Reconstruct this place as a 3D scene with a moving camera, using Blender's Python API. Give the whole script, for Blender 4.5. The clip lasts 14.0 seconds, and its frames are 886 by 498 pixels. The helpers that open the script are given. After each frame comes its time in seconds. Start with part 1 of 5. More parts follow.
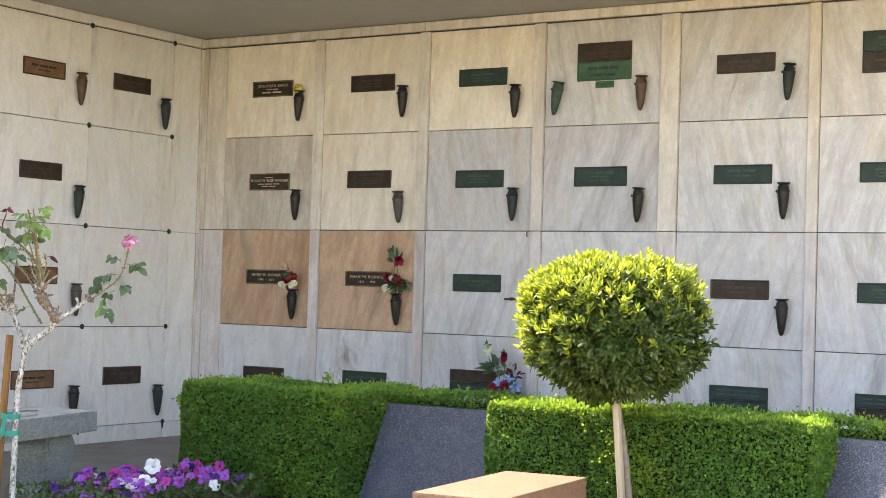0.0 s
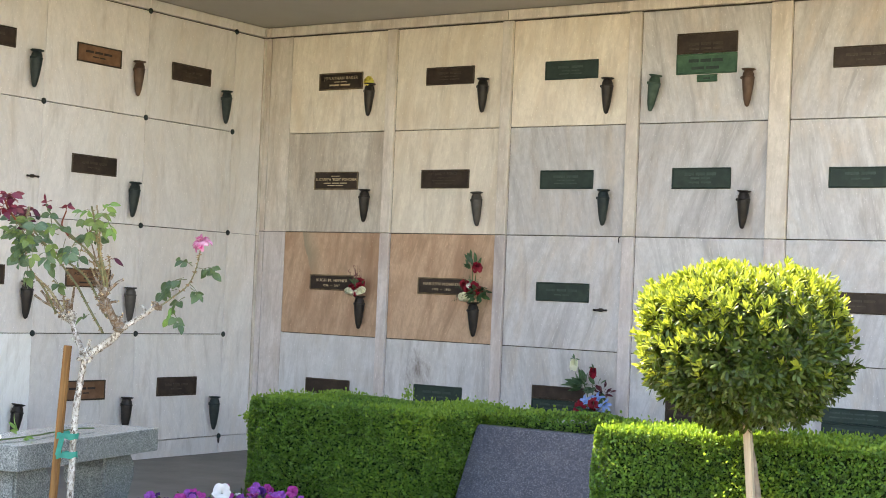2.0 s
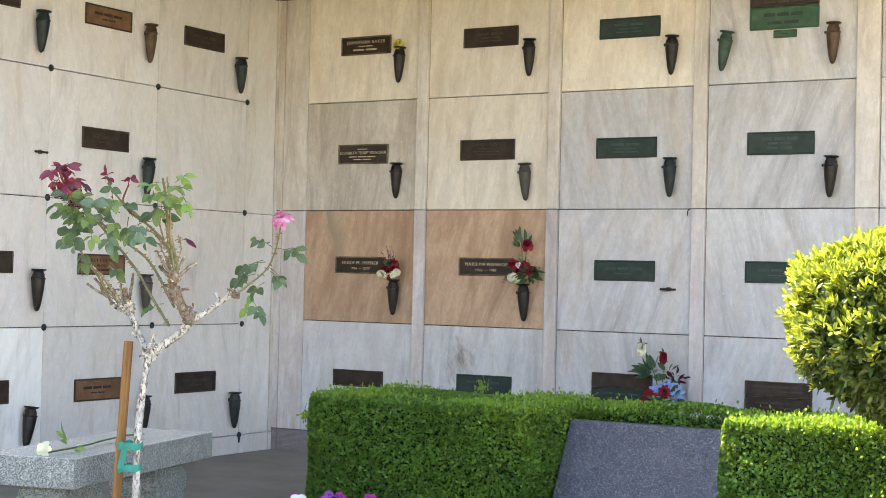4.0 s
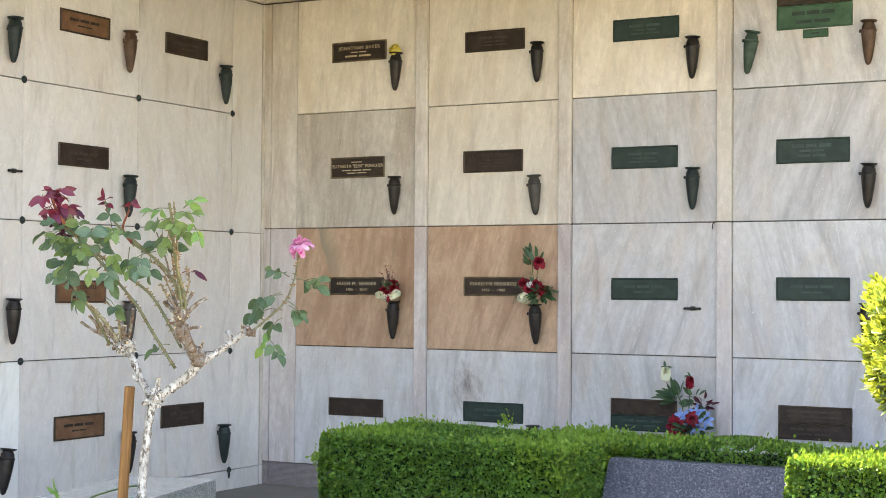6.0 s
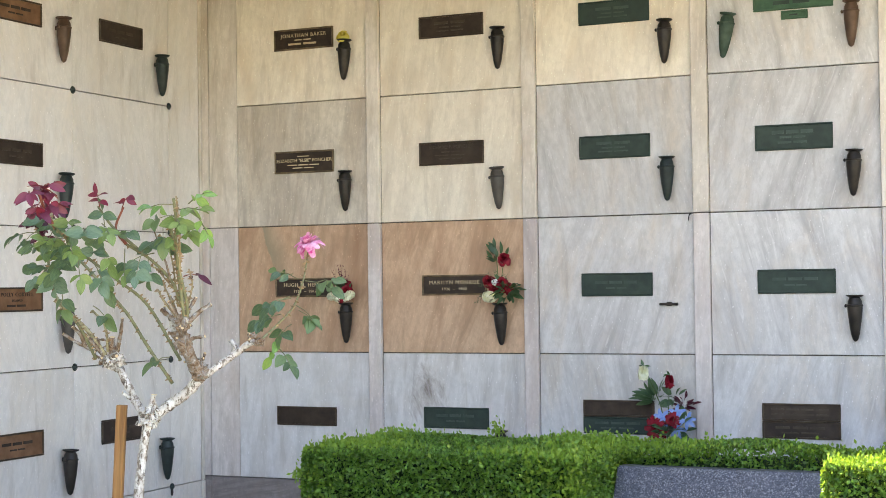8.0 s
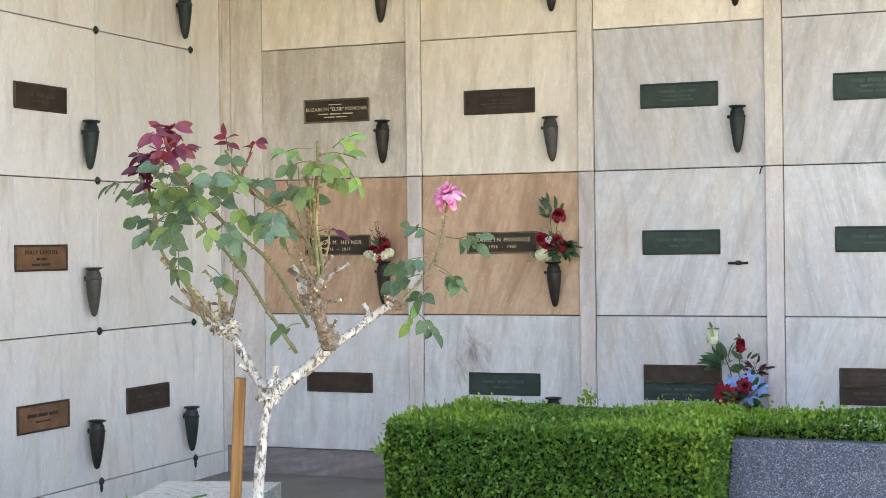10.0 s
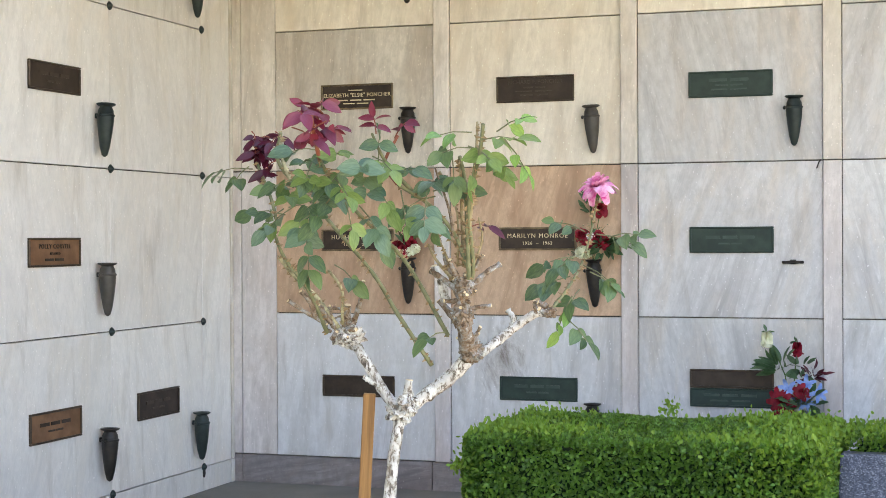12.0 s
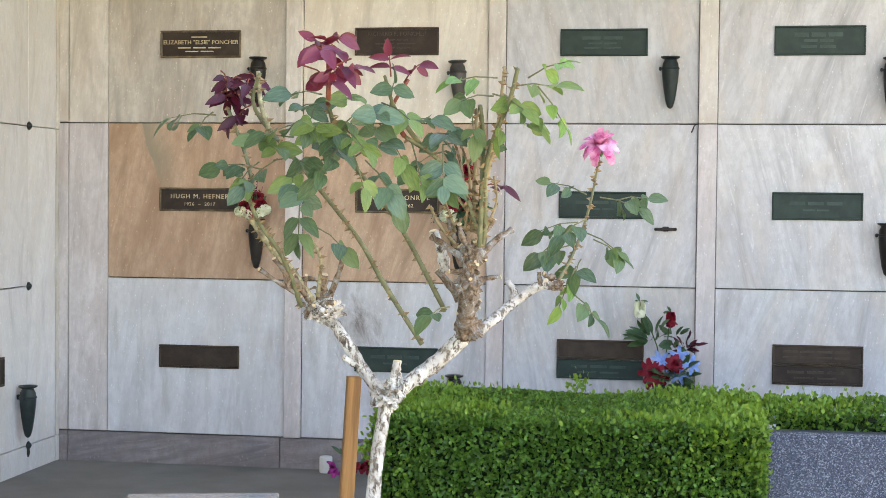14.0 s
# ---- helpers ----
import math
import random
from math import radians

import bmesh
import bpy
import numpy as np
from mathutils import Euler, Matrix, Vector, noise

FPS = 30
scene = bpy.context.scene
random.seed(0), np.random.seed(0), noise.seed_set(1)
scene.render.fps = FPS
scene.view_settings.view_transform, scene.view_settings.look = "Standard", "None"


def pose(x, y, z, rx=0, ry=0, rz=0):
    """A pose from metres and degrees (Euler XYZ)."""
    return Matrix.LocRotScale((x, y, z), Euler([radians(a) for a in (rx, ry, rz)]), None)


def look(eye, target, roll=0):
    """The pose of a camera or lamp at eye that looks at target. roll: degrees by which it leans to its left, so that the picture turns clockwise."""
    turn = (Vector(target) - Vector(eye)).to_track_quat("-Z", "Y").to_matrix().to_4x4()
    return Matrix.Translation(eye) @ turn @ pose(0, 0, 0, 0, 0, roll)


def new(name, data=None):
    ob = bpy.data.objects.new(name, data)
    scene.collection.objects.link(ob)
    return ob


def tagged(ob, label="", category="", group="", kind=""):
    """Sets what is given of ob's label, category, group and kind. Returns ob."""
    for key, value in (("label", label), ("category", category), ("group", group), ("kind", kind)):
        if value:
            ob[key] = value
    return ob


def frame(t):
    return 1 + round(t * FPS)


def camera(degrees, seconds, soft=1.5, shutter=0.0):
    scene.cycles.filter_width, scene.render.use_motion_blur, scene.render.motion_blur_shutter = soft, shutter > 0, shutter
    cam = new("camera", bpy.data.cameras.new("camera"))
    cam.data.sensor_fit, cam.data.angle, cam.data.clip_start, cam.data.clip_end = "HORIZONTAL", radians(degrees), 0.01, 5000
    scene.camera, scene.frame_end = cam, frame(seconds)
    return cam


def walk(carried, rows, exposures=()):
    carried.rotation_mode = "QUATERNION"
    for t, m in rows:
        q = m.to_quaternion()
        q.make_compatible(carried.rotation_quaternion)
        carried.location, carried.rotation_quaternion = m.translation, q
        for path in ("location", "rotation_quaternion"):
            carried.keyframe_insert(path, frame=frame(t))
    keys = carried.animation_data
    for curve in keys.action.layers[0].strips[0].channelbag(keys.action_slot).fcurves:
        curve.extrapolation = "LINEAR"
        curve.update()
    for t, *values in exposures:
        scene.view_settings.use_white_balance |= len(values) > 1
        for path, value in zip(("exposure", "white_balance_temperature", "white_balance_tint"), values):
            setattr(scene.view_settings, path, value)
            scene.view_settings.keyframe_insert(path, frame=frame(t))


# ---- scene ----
cam = camera(31.4, 14.0, soft=0.8)
PATH = [
    (0, (8.344, -9.413, 1.18), (7.263, -7.731, 1.234), 1.7),
    (0.5, (8.213, -9.301, 1.173), (7.122, -7.626, 1.238), 1.8),
    (1, (8.06, -9.151, 1.19), (6.96, -7.483, 1.26), 2.0),
    (1.5, (7.841, -9.025, 1.182), (6.736, -7.359, 1.252), 2.2),
    (2, (7.607, -8.912, 1.193), (6.495, -7.251, 1.252), 2.4),
    (2.5, (7.414, -8.811, 1.187), (6.305, -7.147, 1.228), 2.7),
    (3, (7.168, -8.644, 1.195), (6.067, -6.975, 1.22), 2.8),
    (3.2, (6.98, -8.704, 1.137), (5.906, -7.017, 1.169), 2.7),
    (5.5, (6.106, -8.165, 1.231), (5.099, -6.438, 1.273), 0.6),
    (6, (5.893, -8.155, 1.242), (4.912, -6.412, 1.292), 0.4),
    (6.5, (5.683, -8.132, 1.248), (4.765, -6.356, 1.302), 0.3),
    (7, (5.546, -8.083, 1.248), (4.665, -6.288, 1.311), -0.1),
    (7.2, (5.494, -8.044, 1.25), (4.62, -6.246, 1.313), -0.3),
    (9.5, (4.609, -7.797, 1.243), (3.851, -5.947, 1.243), -0.7),
    (10, (4.414, -7.691, 1.251), (3.666, -5.837, 1.245), -0.7),
    (10.5, (4.233, -7.613, 1.247), (3.497, -5.754, 1.24), -0.7),
    (11, (4.003, -7.569, 1.263), (3.288, -5.702, 1.254), -0.6),
    (11.5, (3.825, -7.504, 1.271), (3.141, -5.624, 1.261), -0.5),
    (12, (3.692, -7.429, 1.266), (3.046, -5.536, 1.251), -0.3),
    (12.5, (3.534, -7.313, 1.269), (2.932, -5.406, 1.248), -0.1),
    (13, (3.381, -7.237, 1.267), (2.832, -5.314, 1.239), 0.1),
    (13.5, (3.175, -7.177, 1.278), (2.697, -5.236, 1.24), 0.3),
    (14, (3.035, -7.126, 1.262), (2.71, -5.154, 1.2), 0.6),
]
walk(cam, [(t, look(eye, target, roll)) for t, eye, target, roll in PATH], exposures=[(0, 2.44, 7950, 15), (3, 2.58, 7850, 15), (6.5, 2.7, 7850, 15), (9.5, 2.77, 7850, 15), (14, 2.83, 7900, 15)])

# ---- light ----
SUN_TO = Vector((-0.60, 0.02, 0.79)).normalized()
sun = new("sun", bpy.data.lights.new("sun", "SUN"))
sun.data.energy, sun.data.angle, sun.data.color = 4.9, radians(0.55), (1.0, 0.94, 0.84)
sun.matrix_world = look(SUN_TO * 30, (0, 0, 0))
world = bpy.data.worlds.new("sky")
scene.world = world
world.use_nodes = True
sky = world.node_tree.nodes.new("ShaderNodeTexSky")
sky.sky_type, sky.sun_disc = "NISHITA", False
sky.sun_elevation = math.asin(SUN_TO.z)
sky.sun_rotation = math.atan2(SUN_TO.x, SUN_TO.y)
back = world.node_tree.nodes["Background"]
back.inputs["Strength"].default_value = 0.15
world.node_tree.links.new(sky.outputs[0], back.inputs["Color"])


# ---- materials ----
class Nodes:
    """A small builder for node materials."""

    def __init__(self, name):
        self.mat = bpy.data.materials.new(name)
        self.mat.use_nodes = True
        self.t = self.mat.node_tree
        self.b = self.t.nodes["Principled BSDF"]

    def n(self, kind, **sets):
        node = self.t.nodes.new("ShaderNode" + kind)
        for key, value in sets.items():
            node.inputs[key.replace("_", " ")].default_value = value
        return node

    def link(self, a, b):
        self.t.links.new(a, b)

    def coords(self, offset=False, rot=(0, 0, 0), scale=(1, 1, 1)):
        co, mp = self.n("TexCoord"), self.n("Mapping")
        turn = self.n("Mapping")
        turn.inputs["Rotation"].default_value = [radians(a) for a in rot]
        mp.inputs["Scale"].default_value = scale
        self.link(co.outputs["Object"], turn.inputs["Vector"])
        self.link(turn.outputs[0], mp.inputs["Vector"])
        if offset:
            info, mul = self.n("ObjectInfo"), self.n("Math")
            mul.operation = "MULTIPLY"
            mul.inputs[1].default_value = 37.0
            self.link(info.outputs["Random"], mul.inputs[0])
            comb = self.n("CombineXYZ")
            for k in range(3):
                self.link(mul.outputs[0], comb.inputs[k])
            self.link(comb.outputs[0], mp.inputs["Location"])
        return mp.outputs[0]

    def noise(self, vec, scale, detail=4.0, rough=0.55, distortion=0.0):
        node = self.n("TexNoise", Scale=scale, Detail=detail, Roughness=rough, Distortion=distortion)
        if vec is not None:
            self.link(vec, node.inputs["Vector"])
        return node.outputs["Fac"]

    def ramp(self, fac, stops):
        node = self.n("ValToRGB")
        els = node.color_ramp.elements
        while len(els) < len(stops):
            els.new(0.5)
        for el, (pos, col) in zip(els, stops):
            el.position, el.color = pos, (*col, 1)
        self.link(fac, node.inputs[0])
        return node.outputs[0]

    def grey(self, fac, lo, hi):
        return self.ramp(fac, [(lo, (0, 0, 0)), (hi, (1, 1, 1))])

    def mix(self, fac, a, b, mode="MIX"):
        node = self.t.nodes.new("ShaderNodeMix")
        node.data_type, node.blend_type = "RGBA", mode
        for sock, v in ((node.inputs[0], fac), (node.inputs[6], a), (node.inputs[7], b)):
            if isinstance(v, (int, float)):
                sock.default_value = v
            elif isinstance(v, tuple):
                sock.default_value = (*v, 1)
            else:
                self.link(v, sock)
        return node.outputs[2]

    def shifted(self, fac, by):
        node = self.n("Math")
        node.operation = "ADD"
        node.inputs[1].default_value = by
        self.link(fac, node.inputs[0])
        return node.outputs[0]

    def colour(self, c):
        if isinstance(c, tuple):
            self.b.inputs["Base Color"].default_value = (*c, 1)
        else:
            self.link(c, self.b.inputs["Base Color"])
        return self

    def set(self, rough=0.5, metal=0.0, spec=0.5):
        self.b.inputs["Roughness"].default_value = rough
        self.b.inputs["Metallic"].default_value = metal
        self.b.inputs["Specular IOR Level"].default_value = spec
        return self

    def bump(self, fac, strength, dist=0.002):
        node = self.n("Bump", Strength=strength, Distance=dist)
        self.link(fac, node.inputs["Height"])
        self.link(node.outputs[0], self.b.inputs["Normal"])
        return self

    def sheer(self, col, amount):
        """Some light passes through, as in leaves and petals."""
        tr, mx = self.n("BsdfTranslucent"), self.n("MixShader", Fac=amount)
        if isinstance(col, tuple):
            tr.inputs["Color"].default_value = (*col, 1)
        else:
            self.link(col, tr.inputs["Color"])
        out = self.t.nodes["Material Output"]
        self.link(self.b.outputs[0], mx.inputs[1])
        self.link(tr.outputs[0], mx.inputs[2])
        self.link(mx.outputs[0], out.inputs["Surface"])
        return self


def marble(name, light, mid, dark, rust=(0.45, 0.3, 0.2), rust_amount=0.35, stain=None, left=False, tilt=24, vein=None, calm=1.0):
    """Honed marble: broad slanted bands, soft strokes, warm smears, chips and grime."""
    m = Nodes(name)
    turn = (tilt, 0, 0) if left else (0, -tilt, 0)
    half = (tilt * 0.4, 0, 0) if left else (0, -tilt * 0.4, 0)
    band = m.noise(m.coords(True, turn, (7.5, 7.5, 1.15)), 1.15, 6, 0.62, 0.9)
    fine = m.noise(m.coords(True, turn, (20, 20, 2.6)), 2.0, 6, 0.68, 0.7)
    bright = tuple(min(0.93, c * 1.1) for c in light)
    col = m.ramp(band, [(0.5 - 0.2 / calm, dark), (0.5 - 0.08 / calm, mid), (0.5 + 0.05 / calm, light), (min(1.0, 0.5 + 0.22 / calm), bright)])
    col = m.mix(m.ramp(fine, [(0.34, (0.42 + 0.1 * calm,) * 3), (0.52, (0, 0, 0))]), col, m.mix(0.5, col, dark))
    # pale short strokes, in patches
    stroke = m.noise(m.coords(True, turn, (30, 30, 4.2)), 1.7, 4, 0.6, 0.5)
    col = m.mix(m.ramp(stroke, [(0.57, (0, 0, 0)), (0.7, (0.75 * calm,) * 3)]), col, bright)
    cloud = m.noise(m.coords(True), 5.5, 5, 0.65, 0.4)
    col = m.mix(m.ramp(cloud, [(0.36, (0.55, 0.55, 0.55)), (0.52, (0, 0, 0))]), col, m.mix(0.45, col, dark))
    # warm smears
    smear = m.noise(m.coords(True, half, (3.6, 3.6, 1.3)), 1.3, 5, 0.62, 0.6)
    tint = m.n("Math")
    tint.operation = "MULTIPLY"
    tint.inputs[1].default_value = rust_amount
    m.link(m.grey(smear, 0.47, 0.72), tint.inputs[0])
    col = m.mix(tint.outputs[0], col, rust)
    # chips and flecks
    chip = m.n("TexVoronoi", Scale=30)
    chip.inputs["Randomness"].default_value = 1.0
    m.link(m.coords(True, (0, 0, 0), (1.6, 1.6, 1)), chip.inputs["Vector"])
    col = m.mix(m.ramp(chip.outputs["Distance"], [(0.08, (0.7, 0.7, 0.7)), (0.15, (0, 0, 0))]), col, tuple(min(0.95, c * 1.25) for c in light))
    # run-off stains, patchy, and fine grime
    drip = m.noise(m.coords(True, (0, 0, 0), (6, 6, 1.0)), 1.8, 6, 0.68, 0.3)
    col = m.mix(m.ramp(drip, [(0.54, (0, 0, 0)), (0.72, (0.6, 0.6, 0.6))]), col, m.mix(0.55, col, (0.2, 0.14, 0.1)))
    mottle = m.noise(m.coords(True, (0, 0, 0), (1, 1, 0.6)), 34, 6, 0.78)
    col = m.mix(m.ramp(mottle, [(0.4, (0.62, 0.62, 0.62)), (0.54, (0, 0, 0))]), col, m.mix(0.5, col, dark))
    if vein:
        # a greenish wedge with a pale edge, running down from (x, z) at a slope
        sep, line = m.n("SeparateXYZ"), m.n("Math")
        m.link(m.n("TexCoord").outputs["Object"], sep.inputs[0])
        line.operation = "MULTIPLY_ADD"
        line.inputs[1].default_value = vein[2]
        m.link(sep.outputs[2], line.inputs[0])
        m.link(sep.outputs[0], line.inputs[2])
        wave = m.n("Math")
        wave.operation = "MULTIPLY_ADD"
        wave.inputs[1].default_value = 0.06
        m.link(m.noise(m.coords(), 9, 4, 0.6), wave.inputs[0])
        m.link(line.outputs[0], wave.inputs[2])
        fade = m.n("Math")
        fade.operation = "MULTIPLY"
        x0 = vein[0] + vein[2] * vein[1] + 0.53
        m.link(m.ramp(m.shifted(wave.outputs[0], 0.53), [(x0 - 0.03, (0, 0, 0)), (x0 - 0.022, (0.8, 0.8, 0.8)), (x0 + 0.12, (0, 0, 0))]), fade.inputs[0])
        m.link(m.ramp(m.shifted(sep.outputs[2], 0.5), [(0.5, (0, 0, 0)), (0.7, (1, 1, 1))]), fade.inputs[1])
        col = m.mix(fade.outputs[0], col, (0.3, 0.27, 0.2))
    info = m.n("ObjectInfo")
    shade = m.n("MapRange", To_Min=0.93, To_Max=1.05)
    m.link(info.outputs["Random"], shade.inputs[0])
    hue = m.n("HueSaturation")
    m.link(shade.outputs[0], hue.inputs["Value"])
    m.link(col, hue.inputs["Color"])
    col = hue.outputs[0]
    if stain:
        dist = m.n("VectorMath")
        dist.operation = "DISTANCE"
        warp = m.n("Mapping")
        warp.inputs["Scale"].default_value = (1.0, 0.0, 0.55)
        warp.inputs["Rotation"].default_value = (0, radians(28), 0)
        m.link(m.n("TexCoord").outputs["Object"], warp.inputs[0])
        m.link(warp.outputs[0], dist.inputs[0])
        dist.inputs[1].default_value = stain
        add = m.n("Math")
        add.operation = "ADD"
        m.link(dist.outputs["Value"], add.inputs[0])
        wob = m.n("Math")
        wob.operation = "MULTIPLY"
        wob.inputs[1].default_value = 0.34
        m.link(m.noise(m.coords(False, (0, 20, 0), (1.5, 1.5, 0.6)), 12, 6, 0.7, 0.5), wob.inputs[0])
        m.link(wob.outputs[0], add.inputs[1])
        col = m.mix(m.ramp(add.outputs[0], [(0.17, (0.85, 0.85, 0.85)), (0.21, (0.45, 0.45, 0.45)), (0.27, (0, 0, 0))]), col, (0.16, 0.11, 0.09))
    m.colour(col).set(0.42, 0, 0.4)
    m.bump(fine, 0.15, 0.001)
    return m.mat


def speckle(name, cols, scale, rough=0.35):
    """Crystalline granite."""
    m = Nodes(name)
    vec = m.coords()
    cell = m.n("TexVoronoi", Scale=scale)
    m.link(vec, cell.inputs["Vector"])
    sep = m.n("SeparateColor")
    m.link(cell.outputs["Color"], sep.inputs[0])
    col = m.ramp(sep.outputs[0], [(i / (len(cols) - 1), c) for i, c in enumerate(cols)])
    blot = m.noise(vec, scale * 0.12, 3, 0.6)
    col = m.mix(m.grey(blot, 0.3, 0.8), col, m.mix(0.35, col, (0.0, 0.0, 0.0)))
    wear = m.noise(vec, 3.0, 4, 0.6)
    col = m.mix(m.grey(wear, 0.55, 0.8), col, m.mix(0.06, col, (0.6, 0.58, 0.55)))
    m.colour(col).set(rough, 0, 0.5)
    m.bump(blot, 0.12, 0.001)
    return m.mat


def cast_metal(name, dark, high, rough=0.5, metal=0.6, mixing=(0.4, 0.7)):
    """Weathered cast bronze."""
    m = Nodes(name)
    vec = m.coords(True)
    patch = m.noise(vec, 14, 5, 0.6)
    col = m.ramp(patch, [(mixing[0], dark), (mixing[1], high)])
    fine = m.noise(vec, 260, 2, 0.5)
    m.colour(col).set(rough, metal, 0.4)
    m.bump(fine, 0.12, 0.001)
    return m.mat


def leafy(name, cols, gloss=0.42, clear=0.3, thin=None):
    m = Nodes(name)
    geo = m.n("NewGeometry")
    col = m.ramp(geo.outputs["Random Per Island"], [(i / (len(cols) - 1), c) for i, c in enumerate(cols)])
    blot = m.noise(m.coords(), 55, 2, 0.5)
    col = m.mix(m.grey(blot, 0.3, 0.9), col, m.mix(0.4, col, (0.02, 0.03, 0.01)))
    clump = m.noise(m.coords(), 9, 4, 0.6)
    col = m.mix(m.ramp(clump, [(0.48, (0, 0, 0)), (0.68, (0.55, 0.55, 0.55))]), col, m.mix(0.5, col, cols[-1]))
    m.colour(col).set(gloss, 0, 0.5)
    m.sheer(m.mix(0.55, col, thin or (0.35, 0.5, 0.04)), clear)
    return m.mat


def wood(name, a, b):
    m = Nodes(name)
    vec = m.coords(True, (0, 0, 0), (30, 30, 1.6))
    g = m.noise(vec, 2.2, 5, 0.6, 0.3)
    m.colour(m.ramp(g, [(0.35, a), (0.65, b)])).set(0.7, 0, 0.3).bump(g, 0.3, 0.001)
    return m.mat


def plain(name, a, b, scale=8.0, rough=0.7, bump=0.2, grain=120.0, clear=0.0):
    """A surface with blotches at one scale and grain at another."""
    m = Nodes(name)
    vec = m.coords()
    col = m.ramp(m.noise(vec, scale, 5, 0.6), [(0.3, a), (0.7, b)])
    fine = m.noise(vec, grain, 3, 0.6)
    col = m.mix(m.grey(fine, 0.35, 0.8), col, m.mix(0.3, col, a))
    m.colour(col).set(rough, 0, 0.35).bump(fine, bump, 0.002)
    if clear:
        m.sheer(col, clear)
    return m.mat


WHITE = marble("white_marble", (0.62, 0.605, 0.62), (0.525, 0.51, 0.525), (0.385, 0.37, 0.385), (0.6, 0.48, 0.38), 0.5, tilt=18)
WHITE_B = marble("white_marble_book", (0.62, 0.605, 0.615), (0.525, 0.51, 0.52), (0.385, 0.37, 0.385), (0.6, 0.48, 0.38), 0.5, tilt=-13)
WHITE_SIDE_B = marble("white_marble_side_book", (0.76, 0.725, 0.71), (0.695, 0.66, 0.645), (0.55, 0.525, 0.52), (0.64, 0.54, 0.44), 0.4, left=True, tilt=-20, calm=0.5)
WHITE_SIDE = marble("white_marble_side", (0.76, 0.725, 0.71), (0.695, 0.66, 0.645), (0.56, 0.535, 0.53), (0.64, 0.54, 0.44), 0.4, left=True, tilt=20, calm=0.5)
FRESH = marble("fresh_marble", (0.88, 0.87, 0.85), (0.84, 0.83, 0.81), (0.78, 0.77, 0.75), (0.8, 0.78, 0.74), 0.1, left=True)
PALE = marble("pale_grey_marble", (0.67, 0.66, 0.685), (0.59, 0.58, 0.6), (0.46, 0.445, 0.465), (0.5, 0.44, 0.39), 0.4, tilt=5, calm=0.8)
ROSE = marble("rose_marble", (0.62, 0.42, 0.295), (0.52, 0.34, 0.23), (0.36, 0.23, 0.155), (0.34, 0.185, 0.115), 0.95, tilt=18)
ROSE_VEINED = marble("rose_marble_veined", (0.62, 0.42, 0.295), (0.52, 0.34, 0.23), (0.36, 0.23, 0.155), (0.34, 0.185, 0.115), 0.95, tilt=14, vein=(-0.22, 0.36, 0.36))
GREY = marble("grey_marble", (0.66, 0.6, 0.535), (0.52, 0.465, 0.41), (0.36, 0.315, 0.28), (0.38, 0.29, 0.22), 0.6, tilt=6, calm=0.8)
BEIGE = marble("beige_marble", (0.84, 0.76, 0.665), (0.745, 0.665, 0.575), (0.58, 0.505, 0.43), (0.56, 0.42, 0.29), 0.5, tilt=10, calm=0.6)
STAINED = marble("stained_marble", (0.67, 0.655, 0.67), (0.585, 0.57, 0.585), (0.44, 0.425, 0.44), (0.55, 0.45, 0.36), 0.3, stain=(-0.10, 0.0, 0.153), tilt=7)
PILASTER = marble("pilaster_marble", (0.75, 0.685, 0.63), (0.65, 0.585, 0.53), (0.5, 0.445, 0.4), (0.46, 0.35, 0.27), 0.6, tilt=4)
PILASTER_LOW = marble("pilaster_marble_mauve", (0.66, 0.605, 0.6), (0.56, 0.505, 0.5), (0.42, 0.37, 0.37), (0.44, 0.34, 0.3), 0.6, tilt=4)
PLINTH = marble("plinth_marble", (0.3, 0.265, 0.27), (0.22, 0.19, 0.197), (0.14, 0.118, 0.124), (0.26, 0.19, 0.165), 0.5, tilt=82)
GROUT = plain("grout", (0.08, 0.068, 0.058), (0.15, 0.135, 0.12))
PLASTER = plain("soffit_paint", (0.34, 0.33, 0.29), (0.40, 0.38, 0.34), 1.2, 0.85, 0.15)
RENDER = plain("roof_render", (0.55, 0.52, 0.47), (0.62, 0.58, 0.52), 1.5, 0.9)
CONCRETE = plain("concrete", (0.17, 0.162, 0.152), (0.25, 0.24, 0.225), 2.5, 0.85, 0.3, 160)
PAVING = plain("paving", (0.40, 0.335, 0.245), (0.5, 0.42, 0.31), 1.2, 0.9, 0.3, 90)
LAWN = plain("lawn_turf", (0.045, 0.075, 0.02), (0.08, 0.11, 0.035), 0.8, 0.95, 0.8, 60)
SOIL = plain("soil", (0.05, 0.035, 0.025), (0.1, 0.07, 0.05), 9, 0.95, 0.9, 60)
BRONZE = cast_metal("dark_bronze", (0.035, 0.023, 0.018), (0.062, 0.042, 0.033), 0.5, 0.35)
BRONZE_RIM = cast_metal("bronze_border", (0.05, 0.034, 0.026), (0.1, 0.07, 0.05), 0.42, 0.5)
PATINA = cast_metal("green_bronze", (0.022, 0.038, 0.033), (0.034, 0.058, 0.048), 0.6, 0.15)
PATINA_RIM = cast_metal("green_bronze_border", (0.018, 0.034, 0.029), (0.032, 0.055, 0.046), 0.55, 0.2)
VERDI = cast_metal("bright_verdigris", (0.035, 0.09, 0.055), (0.065, 0.14, 0.085), 0.65, 0.1)
COPPER = cast_metal("brown_bronze", (0.17, 0.085, 0.045), (0.26, 0.14, 0.08), 0.5, 0.3)
